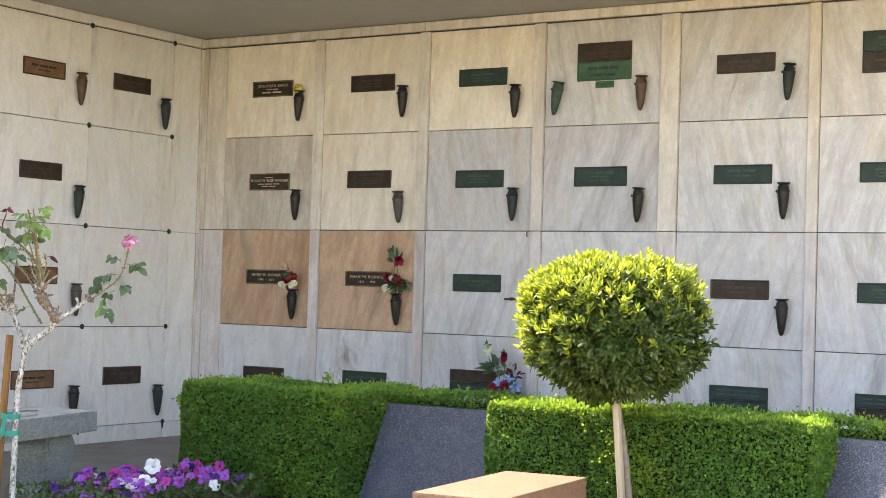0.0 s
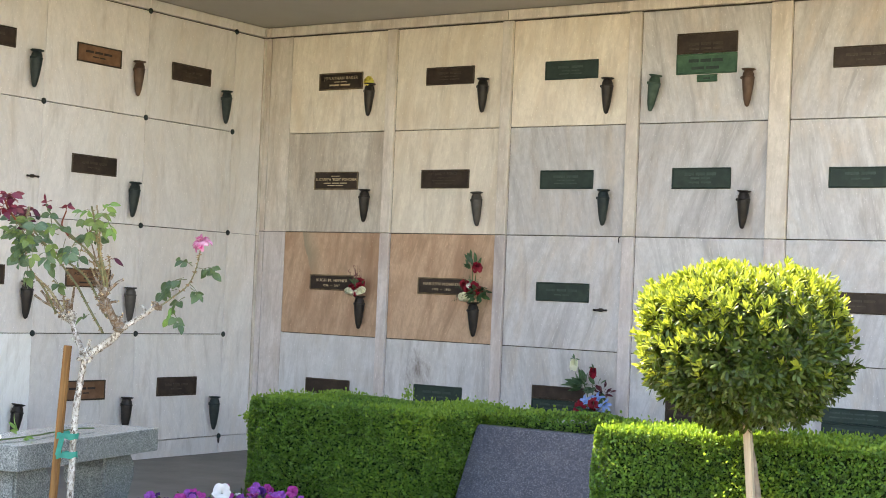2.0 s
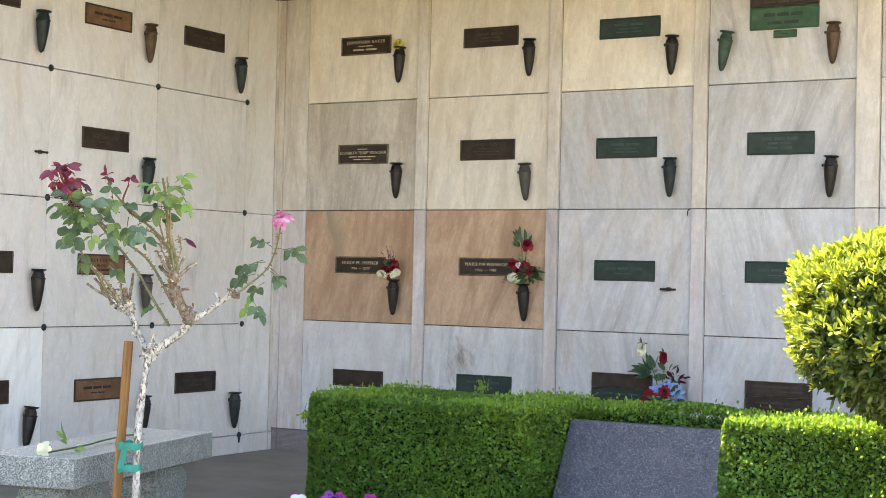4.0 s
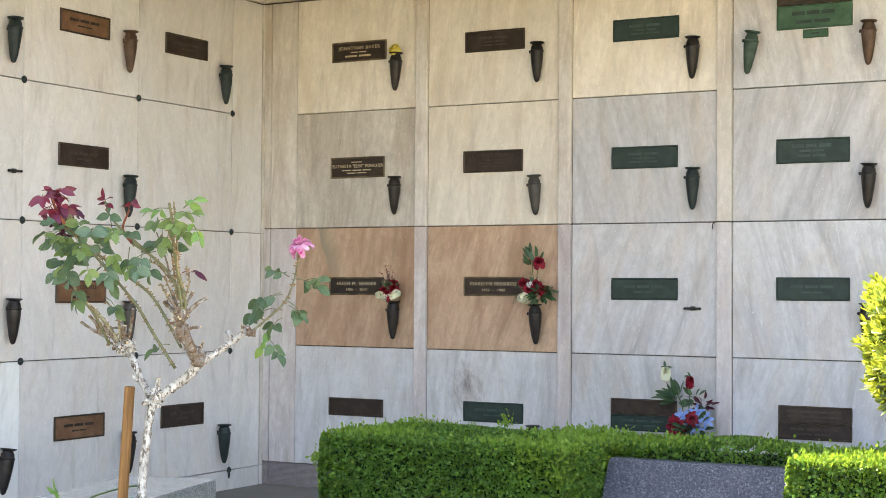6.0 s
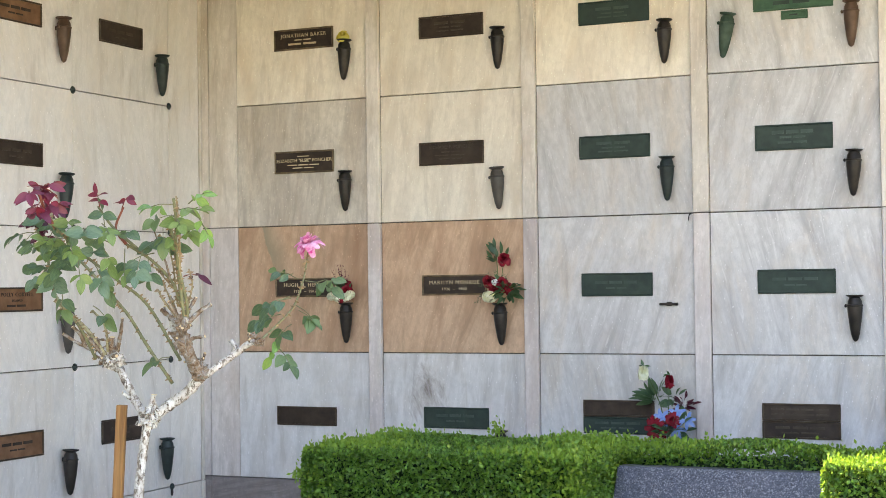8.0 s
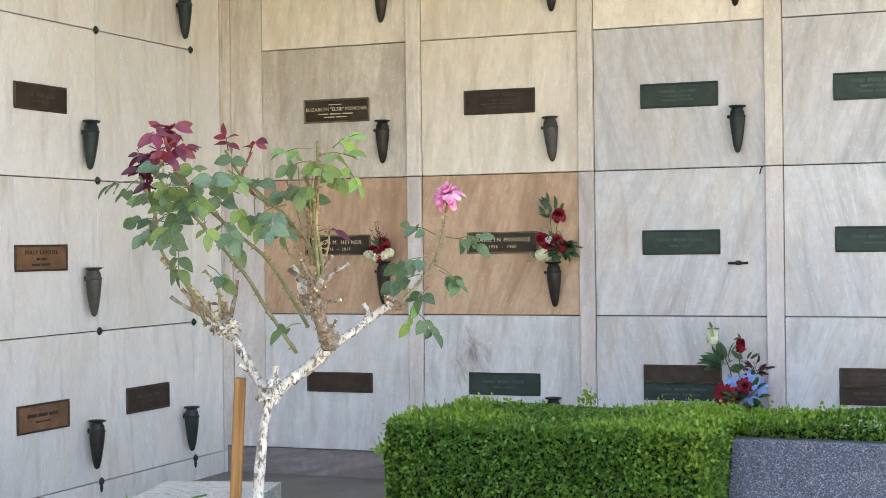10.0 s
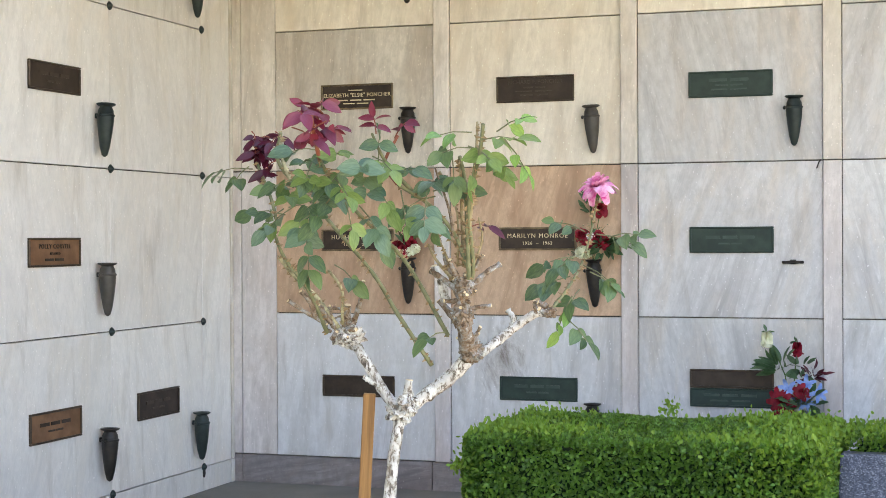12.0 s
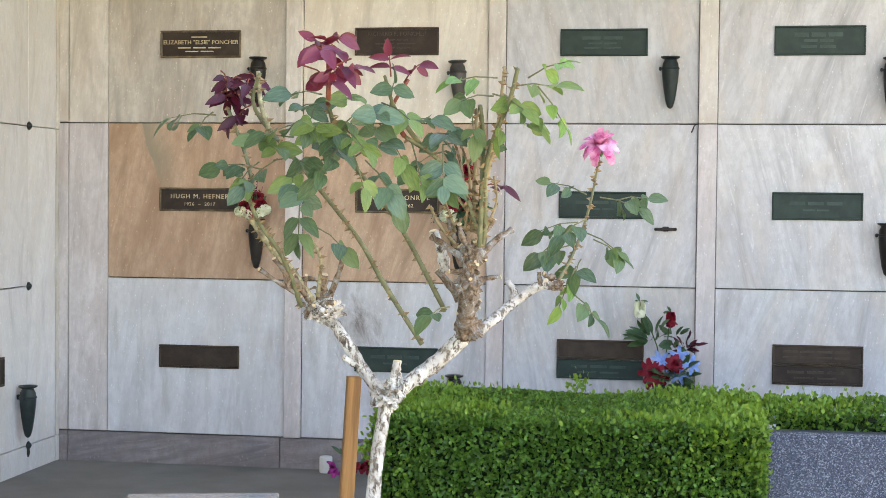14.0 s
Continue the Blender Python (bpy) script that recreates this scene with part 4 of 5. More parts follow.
def turned(at, along, up=(0, 0, 1), roll=0.0):
    """A pose at a place whose +x points along."""
    x = Vector(along).normalized()
    y = Vector(up).cross(x)
    if y.length < 1e-3:
        y = Vector((0, 1, 0))
    y.normalize()
    z = x.cross(y)
    m = Matrix((x, y, z)).transposed().to_4x4()
    m.translation = at
    return m @ Matrix.Rotation(roll, 4, "X")


def thorns(pts, rad, rnd, bm, every=0.007):
    for a, b in zip(pts, pts[1:]):
        n = max(1, int((b - a).length / every))
        for k in range(n):
            at = a.lerp(b, rnd.random())
            d = Vector((rnd.uniform(-1, 1), rnd.uniform(-1, 1), rnd.uniform(-0.3, 0.5)))
            d -= d.project(b - a)
            d.normalize()
            tip = at + d * (rad + rnd.uniform(0.006, 0.013))
            side = (b - a).normalized() * 0.0055
            v = [bm.verts.new(at + side), bm.verts.new(at - side), bm.verts.new(at + d.cross(side).normalized() * 0.005), bm.verts.new(tip)]
            for f in ((0, 1, 3), (1, 2, 3), (2, 0, 3)):
                bm.faces.new([v[i] for i in f])


def rose_bush():
    rnd = random.Random(11)
    ob = empty("rose_bush", pose(2.29, -4.0, 0))
    tagged(ob, "old standard rose with whitewashed trunk, red and green leaves", "rose bush")
    inv = Vector((2.29, -4.0, 0))

    def limb(name, pts, r0, r1, mat, wobble=0.14, spikes=False, steps=5, sides=9, label=""):
        c = curve_points([Vector(p) - inv for p in pts], steps)
        radii = [(r0 + (r1 - r0) * i / (len(c) - 1)) * (1 + rnd.uniform(-wobble, wobble) * 0.8) for i in range(len(c))]
        bm = tube(c, radii, sides, wobble * 0.6, rnd)
        made = part(name, bm, mat, ob, label, smooth=True)
        if spikes:
            tb = bmesh.new()
            thorns(c, (r0 + r1) / 2, rnd, tb)
            tagged(part("thorn", tb, THORN, made, "brown thorns along a cane"), kind="stuff")

    def knot(at, r, mat, squash=0.85):
        bm = bmesh.new()
        bmesh.ops.create_icosphere(bm, subdivisions=4, radius=r)
        for v in bm.verts:
            v.co *= 1 + 0.5 * noise.noise(v.co * (1.5 / r) + Vector(at) * 9) + 0.45 * noise.noise(v.co * 4.5 / r)
            v.co.z *= squash
            v.co += Vector(at) - inv
        part("knot", bm, mat, ob, "swollen knotted burl")

    def stub(a, b, r, mat=OLD_WOOD):
        limb("stub", (a, (Vector(a) + Vector(b)) / 2 + Vector((rnd.uniform(-0.009, 0.009), rnd.uniform(-0.006, 0.006), rnd.uniform(-0.004, 0.008))), b), r * 1.05, r * 0.75, mat, 0.3, False, 4, 7)
        d = (Vector(b) - Vector(a)).normalized()
        bm = lathe([(r * 0.78, 0), (r * 0.7, 0.0015)], 8)
        cut = part("cut_end", bm, CUT, ob)
        cut.matrix_local = turned(Vector(b) - inv, d) @ pose(0, 0, 0, 0, 90, 0)

    limb("trunk", ((2.37, -3.98, -0.05), (2.37, -3.975, 0.25), (2.37, -3.97, 0.55), (2.379, -3.96, 0.72), (2.397, -3.952, 0.85)), 0.0155, 0.0145, PAINT, 0.1, False, 7, 12, "whitewashed, flaking trunk")
    knot((2.397, -3.952, 0.853), 0.029, PAINT, 0.75)
    limb("limb", ((2.39, -3.95, 0.86), (2.345, -3.942, 0.91), (2.318, -3.938, 0.95), (2.279, -3.93, 1.005)), 0.0145, 0.0125, PAINT, 0.16, label="whitewashed limb")
    knot((2.258, -3.93, 1.03), 0.034, PAINT, 0.75)
    limb("limb", ((2.40, -3.95, 0.855), (2.455, -3.925, 0.895), (2.51, -3.90, 0.94), (2.555, -3.9, 0.985)), 0.0165, 0.0175, PAINT, 0.16, label="whitewashed limb")
    knot((2.415, -3.95, 0.875), 0.026, PAINT, 0.9)
    knot((2.565, -3.91, 1.0), 0.027, OLD_WOOD, 0.9)
    limb("limb", ((2.55, -3.905, 0.98), (2.567, -3.98, 1.06), (2.573, -4.02, 1.11), (2.585, -4.04, 1.15)), 0.018, 0.015, OLD_WOOD, 0.25, label="gnarled old wood")
    knot((2.575, -4.02, 1.09), 0.025, OLD_WOOD, 1.1)
    knot((2.59, -4.04, 1.155), 0.021, OLD_WOOD, 1.1)
    limb("limb", ((2.575, -3.92, 0.985), (2.62, -3.88, 1.025), (2.66, -3.85, 1.06), (2.70, -3.85, 1.085), (2.738, -3.855, 1.088)), 0.012, 0.0095, PAINT, 0.14, label="whitewashed arm")
    knot((2.735, -3.855, 1.088), 0.015, OLD_WOOD, 0.8)
    stub((2.645, -3.85, 1.055), (2.632, -3.85, 1.093), 0.009, PAINT)
    stub((2.705, -3.855, 1.085), (2.70, -3.86, 1.115), 0.005)
    stub((2.415, -3.95, 0.88), (2.42, -3.95, 0.93), 0.012, PAINT)
    stub((2.345, -3.942, 0.915), (2.305, -3.95, 0.935), 0.008, PAINT)
    # spurs about the knots
    for a, b, r in (((2.25, -3.93, 1.05), (2.262, -3.945, 1.105), 0.0115), ((2.27, -3.93, 1.06), (2.305, -3.95, 1.163), 0.0065), ((2.24, -3.94, 1.04), (2.205, -3.99, 1.105), 0.0086), ((2.22, -3.97, 1.06), (2.15, -4.04, 1.118), 0.0058), ((2.2, -4.0, 1.08), (2.178, -4.03, 1.14), 0.0065),
                    ((2.575, -4.03, 1.14), (2.498, -4.02, 1.19), 0.0079), ((2.585, -4.04, 1.16), (2.565, -4.08, 1.215), 0.0065), ((2.6, -4.03, 1.15), (2.659, -4.0, 1.205), 0.0079), ((2.59, -4.01, 1.1), (2.637, -4.0, 1.11), 0.0065), ((2.56, -4.0, 1.13), (2.535, -4.03, 1.23), 0.0072), ((2.6, -4.04, 1.17), (2.628, -4.03, 1.225), 0.0058), ((2.55, -3.97, 1.06), (2.505, -3.98, 1.12), 0.0094)):
        stub(a, b, r)
    for centre, spread, count in (((2.585, -4.03, 1.12), 0.05, 16), ((2.24, -3.95, 1.06), 0.045, 10), ((2.56, -3.93, 1.02), 0.035, 6), ((2.73, -3.855, 1.09), 0.012, 2)):
        for k in range(count):
            d = Vector((rnd.uniform(-1, 1), rnd.uniform(-1, 0.3), rnd.uniform(-0.3, 1)))
            a = Vector(centre) + Vector((rnd.uniform(-0.4, 0.4), rnd.uniform(-0.4, 0.4), rnd.uniform(-0.9, 0.9))) * spread
            stub(a, a + d.normalized() * rnd.uniform(0.022, 0.045), rnd.uniform(0.003, 0.0075))
    for a, b, r in (((2.52, -3.98, 1.12), (2.5, -4.0, 1.2), 0.012),):
        stub(a, b, r, PAINT)
    cane = dict(spikes=True, wobble=0.06, sides=7)
    limb("cane", ((2.22, -3.97, 1.04), (2.192, -4.02, 1.145), (2.15, -4.06, 1.22), (2.13, -4.09, 1.3)), 0.0055, 0.004, CANE, **cane)
    limb("cane", ((2.464, -3.916, 0.963), (2.389, -3.95, 1.089), (2.34, -3.98, 1.183), (2.244, -4.04, 1.317), (2.157, -4.1, 1.437), (2.171, -4.12, 1.508)), 0.0055, 0.004, CANE, **cane)
    limb("cane", ((2.517, -3.95, 1.036), (2.436, -4.0, 1.202), (2.397, -4.1, 1.28), (2.36, -4.22, 1.36), (2.365, -4.35, 1.433)), 0.0052, 0.004, CANE, **cane)
    limb("cane", ((2.365, -4.35, 1.433), (2.38, -4.41, 1.48), (2.386, -4.44, 1.52)), 0.005, 0.004, RED_CANE, 0.05)
    limb("cane", ((2.585, -4.03, 1.14), (2.61, -4.05, 1.198), (2.623, -4.12, 1.338), (2.675, -4.2, 1.448), (2.695, -4.24, 1.505)), 0.006, 0.004, CANE, **cane)
    limb("cane", ((2.6, -4.05, 1.16), (2.61, -4.09, 1.28), (2.615, -4.12, 1.384), (2.613, -4.15, 1.443)), 0.0055, 0.0045, CANE, **cane)
    limb("cane", ((2.6, -4.06, 1.2), (2.575, -4.08, 1.275), (2.531, -4.12, 1.338), (2.467, -4.15, 1.384)), 0.0052, 0.004, CANE, **cane)
    limb("cane", ((2.467, -4.15, 1.384), (2.445, -4.17, 1.43), (2.48, -4.18, 1.49)), 0.005, 0.003, RED_CANE, 0.05)
    limb("cane", ((2.5, -4.12, 1.36), (2.46, -4.2, 1.43), (2.45, -4.26, 1.49)), 0.005, 0.003, CANE, 0.05)
    for run, r in ((((2.57, -4.04, 1.2), (2.585, -4.08, 1.3), (2.572, -4.08, 1.356), (2.55, -4.1, 1.413)), 0.0028), (((2.575, -4.05, 1.24), (2.55, -4.08, 1.285), (2.534, -4.1, 1.313), (2.5, -4.12, 1.325)), 0.0026), (((2.55, -4.03, 1.2), (2.535, -4.05, 1.25), (2.521, -4.06, 1.277), (2.48, -4.08, 1.29)), 0.0026),
                   (((2.595, -4.05, 1.2), (2.62, -4.1, 1.3), (2.645, -4.14, 1.4), (2.663, -4.18, 1.515)), 0.0038), (((2.61, -4.05, 1.2), (2.635, -4.06, 1.26), (2.63, -4.07, 1.31)), 0.003), (((2.56, -4.02, 1.16), (2.515, -4.03, 1.215), (2.5, -4.04, 1.25)), 0.004), (((2.585, -4.04, 1.2), (2.603, -4.12, 1.438)), 0.0045)):
        limb("cane", run, r, r * 0.7, TWIG, **cane)
    for run, r in ((((2.24, -3.95, 1.05), (2.195, -3.97, 1.12), (2.16, -3.977, 1.154), (2.137, -4.06, 1.22)), 0.0075), (((2.185, -4.1, 1.40), (2.172, -4.115, 1.45), (2.166, -4.113, 1.512)), 0.0055), (((2.25, -3.95, 1.06), (2.262, -3.98, 1.14), (2.245, -4.02, 1.19)), 0.0045)):
        limb("cane", run, r, r * 0.75, LICHEN, **cane)
    limb("cane", ((2.10, -4.1, 1.44), (2.13, -4.09, 1.36), (2.15, -4.1, 1.3)), 0.004, 0.004, CANE, **cane)
    limb("cane", ((2.573, -4.08, 1.27), (2.57, -4.1, 1.33), (2.545, -4.12, 1.42)), 0.004, 0.002, OLD_WOOD, 0.05)
    limb("cane", ((2.735, -3.855, 1.09), (2.755, -3.8, 1.13), (2.775, -3.72, 1.19), (2.795, -3.69, 1.27), (2.812, -3.681, 1.375)), 0.0042, 0.0024, CANE, **cane)

    sizes = {ROSE_GREEN: (0.044, 0.029), ROSE_BLUE: (0.046, 0.031), ROSE_MOSS: (0.046, 0.027), ROSE_LIGHT: (0.04, 0.0225), ROSE_RED: (0.043, 0.022), ROSE_DARK: (0.042, 0.0165)}
    kinds = {m: [leaf_mesh("leaf", s[0] * k, s[1] * k, m, 0.2 + 0.1 * k, 0.2 * k) for k in (0.8, 1.0, 1.18)] for m, s in sizes.items()}

    def spray(x, y, z, count, mat, lean=None, n=5, reach=0.085):
        """Compound leaves about one place on a cane."""
        for c in range(count):
            a = rnd.uniform(0, 6.28)
            d = Vector((math.cos(a), math.sin(a) * 0.8, rnd.uniform(-0.7, 0.6)))
            if lean:
                d = (d * 0.35 + Vector(lean)).normalized()
            d.normalize()
            root = Vector((x, y, z)) - inv - d * reach * 0.45 + Vector((rnd.uniform(-0.03, 0.03), rnd.uniform(-0.03, 0.03), rnd.uniform(-0.045, 0.045))) * (1.0 if count > 1 else 0.2)
            end = root + d * reach + Vector((0, 0, -0.008))
            stalk = part("leaf_stalk", tube([root, (root + end) / 2 + Vector((0, 0, 0.006)), end], [0.0018, 0.0014, 0.001], 5), RED_CANE if mat in (ROSE_RED, ROSE_DARK) else CANE, ob)
            flat_side = d.cross(Vector((0, 0, 1)))
            if flat_side.length < 0.1:
                flat_side = Vector((1, 0, 0))
            flat_side.normalize()
            for k in range(n):
                at = root.lerp(end, 1.0 if k == 0 else 0.82 - 0.36 * ((k - 1) // 2))
                out = d if k == 0 else (d * 0.45 + flat_side * (1 if k % 2 else -1))
                out = out + Vector((0, 0, rnd.uniform(-0.8, 0.1)))
                up = Vector((rnd.uniform(-0.4, 0.9), rnd.uniform(-1.3, -0.2), rnd.uniform(0.1, 0.9)))
                lf = part("leaf", rnd.choice(kinds[mat]), None, stalk)
                lf.matrix_local = turned(at, out, up, rnd.uniform(-0.5, 0.5))

    spray(2.015, -4.03, 1.437, 1, ROSE_BLUE, (-1.0, -0.15, 0.1), 3, 0.09)
    spray(2.04, -4.05, 1.415, 1, ROSE_GREEN, (-0.6, -0.4, -0.35), 3, 0.05)
    spray(2.126, -4.1, 1.33, 1, ROSE_GREEN, (-0.9, -0.3, 0.05))
    spray(2.15, -4.1, 1.31, 1, ROSE_MOSS, (-0.5, -0.5, -0.4), 3, 0.06)
    spray(2.193, -4.15, 1.318, 1, ROSE_BLUE, (-0.3, -0.5, -0.5))
    spray(2.21, -4.2, 1.36, 1, ROSE_MOSS, (0.2, -0.6, 0.3), 3, 0.06)
    spray(2.281, -4.25, 1.296, 1, ROSE_BLUE, (0.2, -0.7, -0.35))
    spray(2.25, -4.2, 1.34, 1, ROSE_GREEN, (0.6, -0.4, 0.2), 3)
    spray(2.274, -4.2, 1.226, 1, ROSE_GREEN, (0.0, -0.2, -1.0), 5, 0.075)
    spray(2.295, -4.05, 1.196, 1, ROSE_GREEN, (0.5, -0.3, -0.5), 3, 0.06)
    spray(2.318, -4.3, 1.456, 1, ROSE_BLUE, (-0.6, -0.3, 0.2), 3, 0.06)
    spray(2.33, -4.3, 1.425, 1, ROSE_GREEN, (0.1, -0.5, -0.7), 3, 0.06)
    spray(2.275, -4.25, 1.391, 1, ROSE_GREEN, (-0.8, -0.3, 0.0))
    spray(2.347, -4.32, 1.394, 1, ROSE_MOSS, (-0.3, -0.6, 0.1))
    spray(2.40, -4.32, 1.372, 1, ROSE_MOSS, (0.6, -0.5, -0.2))
    spray(2.36, -4.3, 1.345, 1, ROSE_GREEN, (-0.4, -0.5, -0.5))
    spray(2.406, -4.3, 1.325, 1, ROSE_MOSS, (0.1, -0.3, -0.9), 3, 0.06)
    spray(2.438, -4.25, 1.307, 1, ROSE_BLUE, (0.3, -0.3, -0.8))
    spray(2.46, -4.25, 1.27, 1, ROSE_GREEN, (0.3, -0.2, -0.9), 3, 0.05)
    spray(2.458, -4.25, 1.462, 1, ROSE_GREEN, (0.5, -0.4, 0.5), 3, 0.06)
    spray(2.47, -4.25, 1.435, 1, ROSE_MOSS, (0.2, -0.4, -0.4))
    spray(2.426, -4.3, 1.42, 1, ROSE_BLUE, (0.2, -0.8, 0.1))
    spray(2.464, -4.25, 1.381, 1, ROSE_MOSS, (0.3, -0.3, -0.8), 3)
    spray(2.44, -4.22, 1.40, 1, ROSE_BLUE, (-0.3, -0.5, 0.2), 3)
    spray(2.52, -4.1, 1.385, 1, ROSE_BLUE, (0.8, -0.4, 0.1))
    spray(2.547, -4.2, 1.33, 1, ROSE_BLUE, (0.3, -0.4, -0.8))
    spray(2.565, -4.1, 1.366, 1, ROSE_GREEN, (0.8, -0.3, -0.1), 3)
    spray(2.52, -4.15, 1.355, 1, ROSE_GREEN, (-0.3, -0.5, -0.4), 3)
    spray(2.30, -4.28, 1.43, 1, ROSE_GREEN, (0.3, -0.6, 0.2))
    spray(2.37, -4.3, 1.44, 1, ROSE_MOSS, (0.4, -0.6, 0.3), 3)
    spray(2.39, -4.3, 1.41, 1, ROSE_GREEN, (-0.2, -0.6, -0.5))
    spray(2.32, -4.25, 1.36, 1, ROSE_BLUE, (0.5, -0.5, -0.1))
    spray(2.23, -4.2, 1.38, 1, ROSE_GREEN, (-0.6, -0.5, 0.2))
    spray(2.30, -4.22, 1.32, 1, ROSE_MOSS, (-0.5, -0.5, -0.3), 3)
    spray(2.42, -4.25, 1.35, 1, ROSE_BLUE, (0.5, -0.5, 0.2), 3)
    spray(2.49, -4.22, 1.41, 1, ROSE_GREEN, (0.5, -0.4, 0.2))
    spray(2.50, -4.2, 1.34, 1, ROSE_MOSS, (0.1, -0.4, -0.8), 3)
    spray(2.385, -4.40, 1.49, 2, ROSE_RED, (-0.6, -0.3, 0.5), 5, 0.06)
    spray(2.40, -4.40, 1.50, 1, ROSE_RED, (0.7, -0.3, 0.2), 5, 0.06)
    spray(2.54, -4.14, 1.33, 1, ROSE_GREEN, (0.1, -0.6, -0.7), 3)
    spray(2.52, -4.05, 1.04, 1, ROSE_GREEN, (-0.2, -0.7, -0.1), 3, 0.05)
    spray(2.61, -4.15, 1.455, 1, ROSE_GREEN, (-0.9, -0.3, 0.0), 3, 0.07)
    spray(2.60, -4.15, 1.43, 1, ROSE_GREEN, (-0.2, -0.3, -0.6), 3, 0.06)
    spray(2.615, -4.18, 1.50, 1, ROSE_LIGHT, (-0.9, -0.2, 0.25))
    spray(2.674, -4.2, 1.445, 1, ROSE_MOSS, (0.6, -0.5, -0.2))
    spray(2.70, -4.2, 1.43, 1, ROSE_MOSS, (0.8, -0.3, -0.5))
    spray(2.715, -4.2, 1.47, 1, ROSE_MOSS, (0.8, -0.3, 0.0))
    spray(2.66, -4.2, 1.43, 1, ROSE_MOSS, (-0.3, -0.3, -0.6), 3, 0.06)
    spray(2.745, -4.2, 1.50, 1, ROSE_LIGHT, (0.8, 0, 0.35))
    spray(2.75, -4.2, 1.44, 1, ROSE_LIGHT, (0.8, 0, -0.5))
    spray(2.75, -3.76, 1.2, 2, ROSE_GREEN, (-0.7, -0.4, -0.2), 5, 0.07)
    spray(2.83, -3.74, 1.165, 1, ROSE_GREEN, (0.8, -0.4, -0.2), 5, 0.07)
    spray(2.725, -3.78, 1.175, 1, ROSE_GREEN, (-0.5, -0.5, -0.5), 5, 0.06)
    spray(2.88, -3.71, 1.262, 1, ROSE_GREEN, (1, -0.2, 0.1), 5, 0.07)
    spray(2.785, -3.8, 1.05, 1, ROSE_GREEN, (0.5, -0.2, -0.8), 5, 0.07)
    spray(2.75, -3.7, 1.285, 1, ROSE_GREEN, (-0.9, -0.2, 0.1))
    spray(2.85, -3.7, 1.265, 1, ROSE_GREEN, (1, 0, -0.05))
    spray(2.74, -3.74, 1.22, 1, ROSE_GREEN, (-0.9, -0.2, -0.1))
    spray(2.81, -3.72, 1.19, 1, ROSE_GREEN, (0.9, 0, -0.25), 3)
    spray(2.75, -3.79, 1.085, 1, ROSE_LIGHT, (-0.1, -0.1, -0.9))
    spray(2.77, -3.76, 1.13, 1, ROSE_GREEN, (-0.4, -0.3, -0.1), 3, 0.05)
    spray(2.385, -4.44, 1.515, 5, ROSE_RED, None, 5, 0.06)
    spray(2.46, -4.28, 1.515, 1, ROSE_RED, (0.3, 0, 0.6), 5, 0.045)
    spray(2.49, -4.18, 1.50, 1, ROSE_RED, (0.6, 0, 0.5), 4, 0.055)
    spray(2.115, -4.08, 1.463, 12, ROSE_DARK, None, 5, 0.032)
    spray(2.625, -4.05, 1.30, 1, ROSE_DARK, (0.8, 0, 0.3), 4, 0.045)
    return ob


rose_bush()


def petals(name, layers, mat, rnd, parent, at, facing, label="", curl=0.5):
    """A bloom of cupped petals. layers: (count, length, width, opening)."""
    bm = bmesh.new()
    base = turned(at, facing) @ pose(0, 0, 0, 0, 90, 0)
    for count, length, width, opening in layers:
        start = rnd.uniform(0, 6.28)
        for k in range(count):
            a = start + 6.283 * k / count + rnd.uniform(-0.15, 0.15)
            ln, op = length * rnd.uniform(0.9, 1.1), opening + rnd.uniform(-0.12, 0.12)
            grid = []
            for i in range(5):
                u = i / 4
                w = width * 0.5 * math.sin(math.pi * (0.16 + 0.72 * u)) ** 0.6
                bend = op * (0.5 + 0.7 * u) + (curl * u * u if op > 0.8 else 0)
                r, h = ln * u * math.sin(bend), ln * u * math.cos(bend)
                row = []
                for s in (-1, 0, 1):
                    cup = 0.22 * width * s * s * math.cos(op)
                    row.append(bm.verts.new(base @ Vector((math.cos(a) * (r - cup) - math.sin(a) * s * w, math.sin(a) * (r - cup) + math.cos(a) * s * w, h + 0.1 * width * s * s * math.sin(op)))))
                grid.append(row)
            for p, q in zip(grid, grid[1:]):
                for s in range(2):
                    bm.faces.new((p[s], q[s], q[s + 1], p[s + 1]))
    return part(name, bm, mat, parent, label, smooth=True)


def petal_mat(name, a, b, clear=0.25, rough=0.55, scale=40):
    m = Nodes(name)
    geo = m.n("NewGeometry")
    n = m.noise(m.coords(), scale, 3, 0.6)
    col = m.mix(m.grey(n, 0.35, 0.7), a, b)
    col = m.mix(m.grey(geo.outputs["Random Per Island"], 0.2, 1.0), col, m.mix(0.35, col, b))
    m.colour(col).set(rough, 0, 0.3)
    m.sheer(col, clear)
    return m.mat


PINK = petal_mat("pink_petal", (0.62, 0.05, 0.26), (0.92, 0.6, 0.72), 0.3, 0.5, 40)
RED = petal_mat("red_petal", (0.16, 0.003, 0.014), (0.32, 0.01, 0.026), 0.1)
CREAM = petal_mat("cream_petal", (0.84, 0.83, 0.6), (0.9, 0.9, 0.76), 0.25)
YELLOW = petal_mat("yellow_petal", (0.75, 0.6, 0.08), (0.85, 0.74, 0.22), 0.25)
BLUEP = petal_mat("blue_petal", (0.16, 0.3, 0.72), (0.36, 0.5, 0.85), 0.2)
PURPLE = petal_mat("purple_petal", (0.3, 0.03, 0.4), (0.5, 0.16, 0.58), 0.3, 0.5, 20)
VIOLET = petal_mat("violet_petal", (0.05, 0.01, 0.12), (0.1, 0.02, 0.2), 0.2)
MAGENTA = petal_mat("magenta_petal", (0.42, 0.02, 0.24), (0.55, 0.08, 0.36), 0.3)
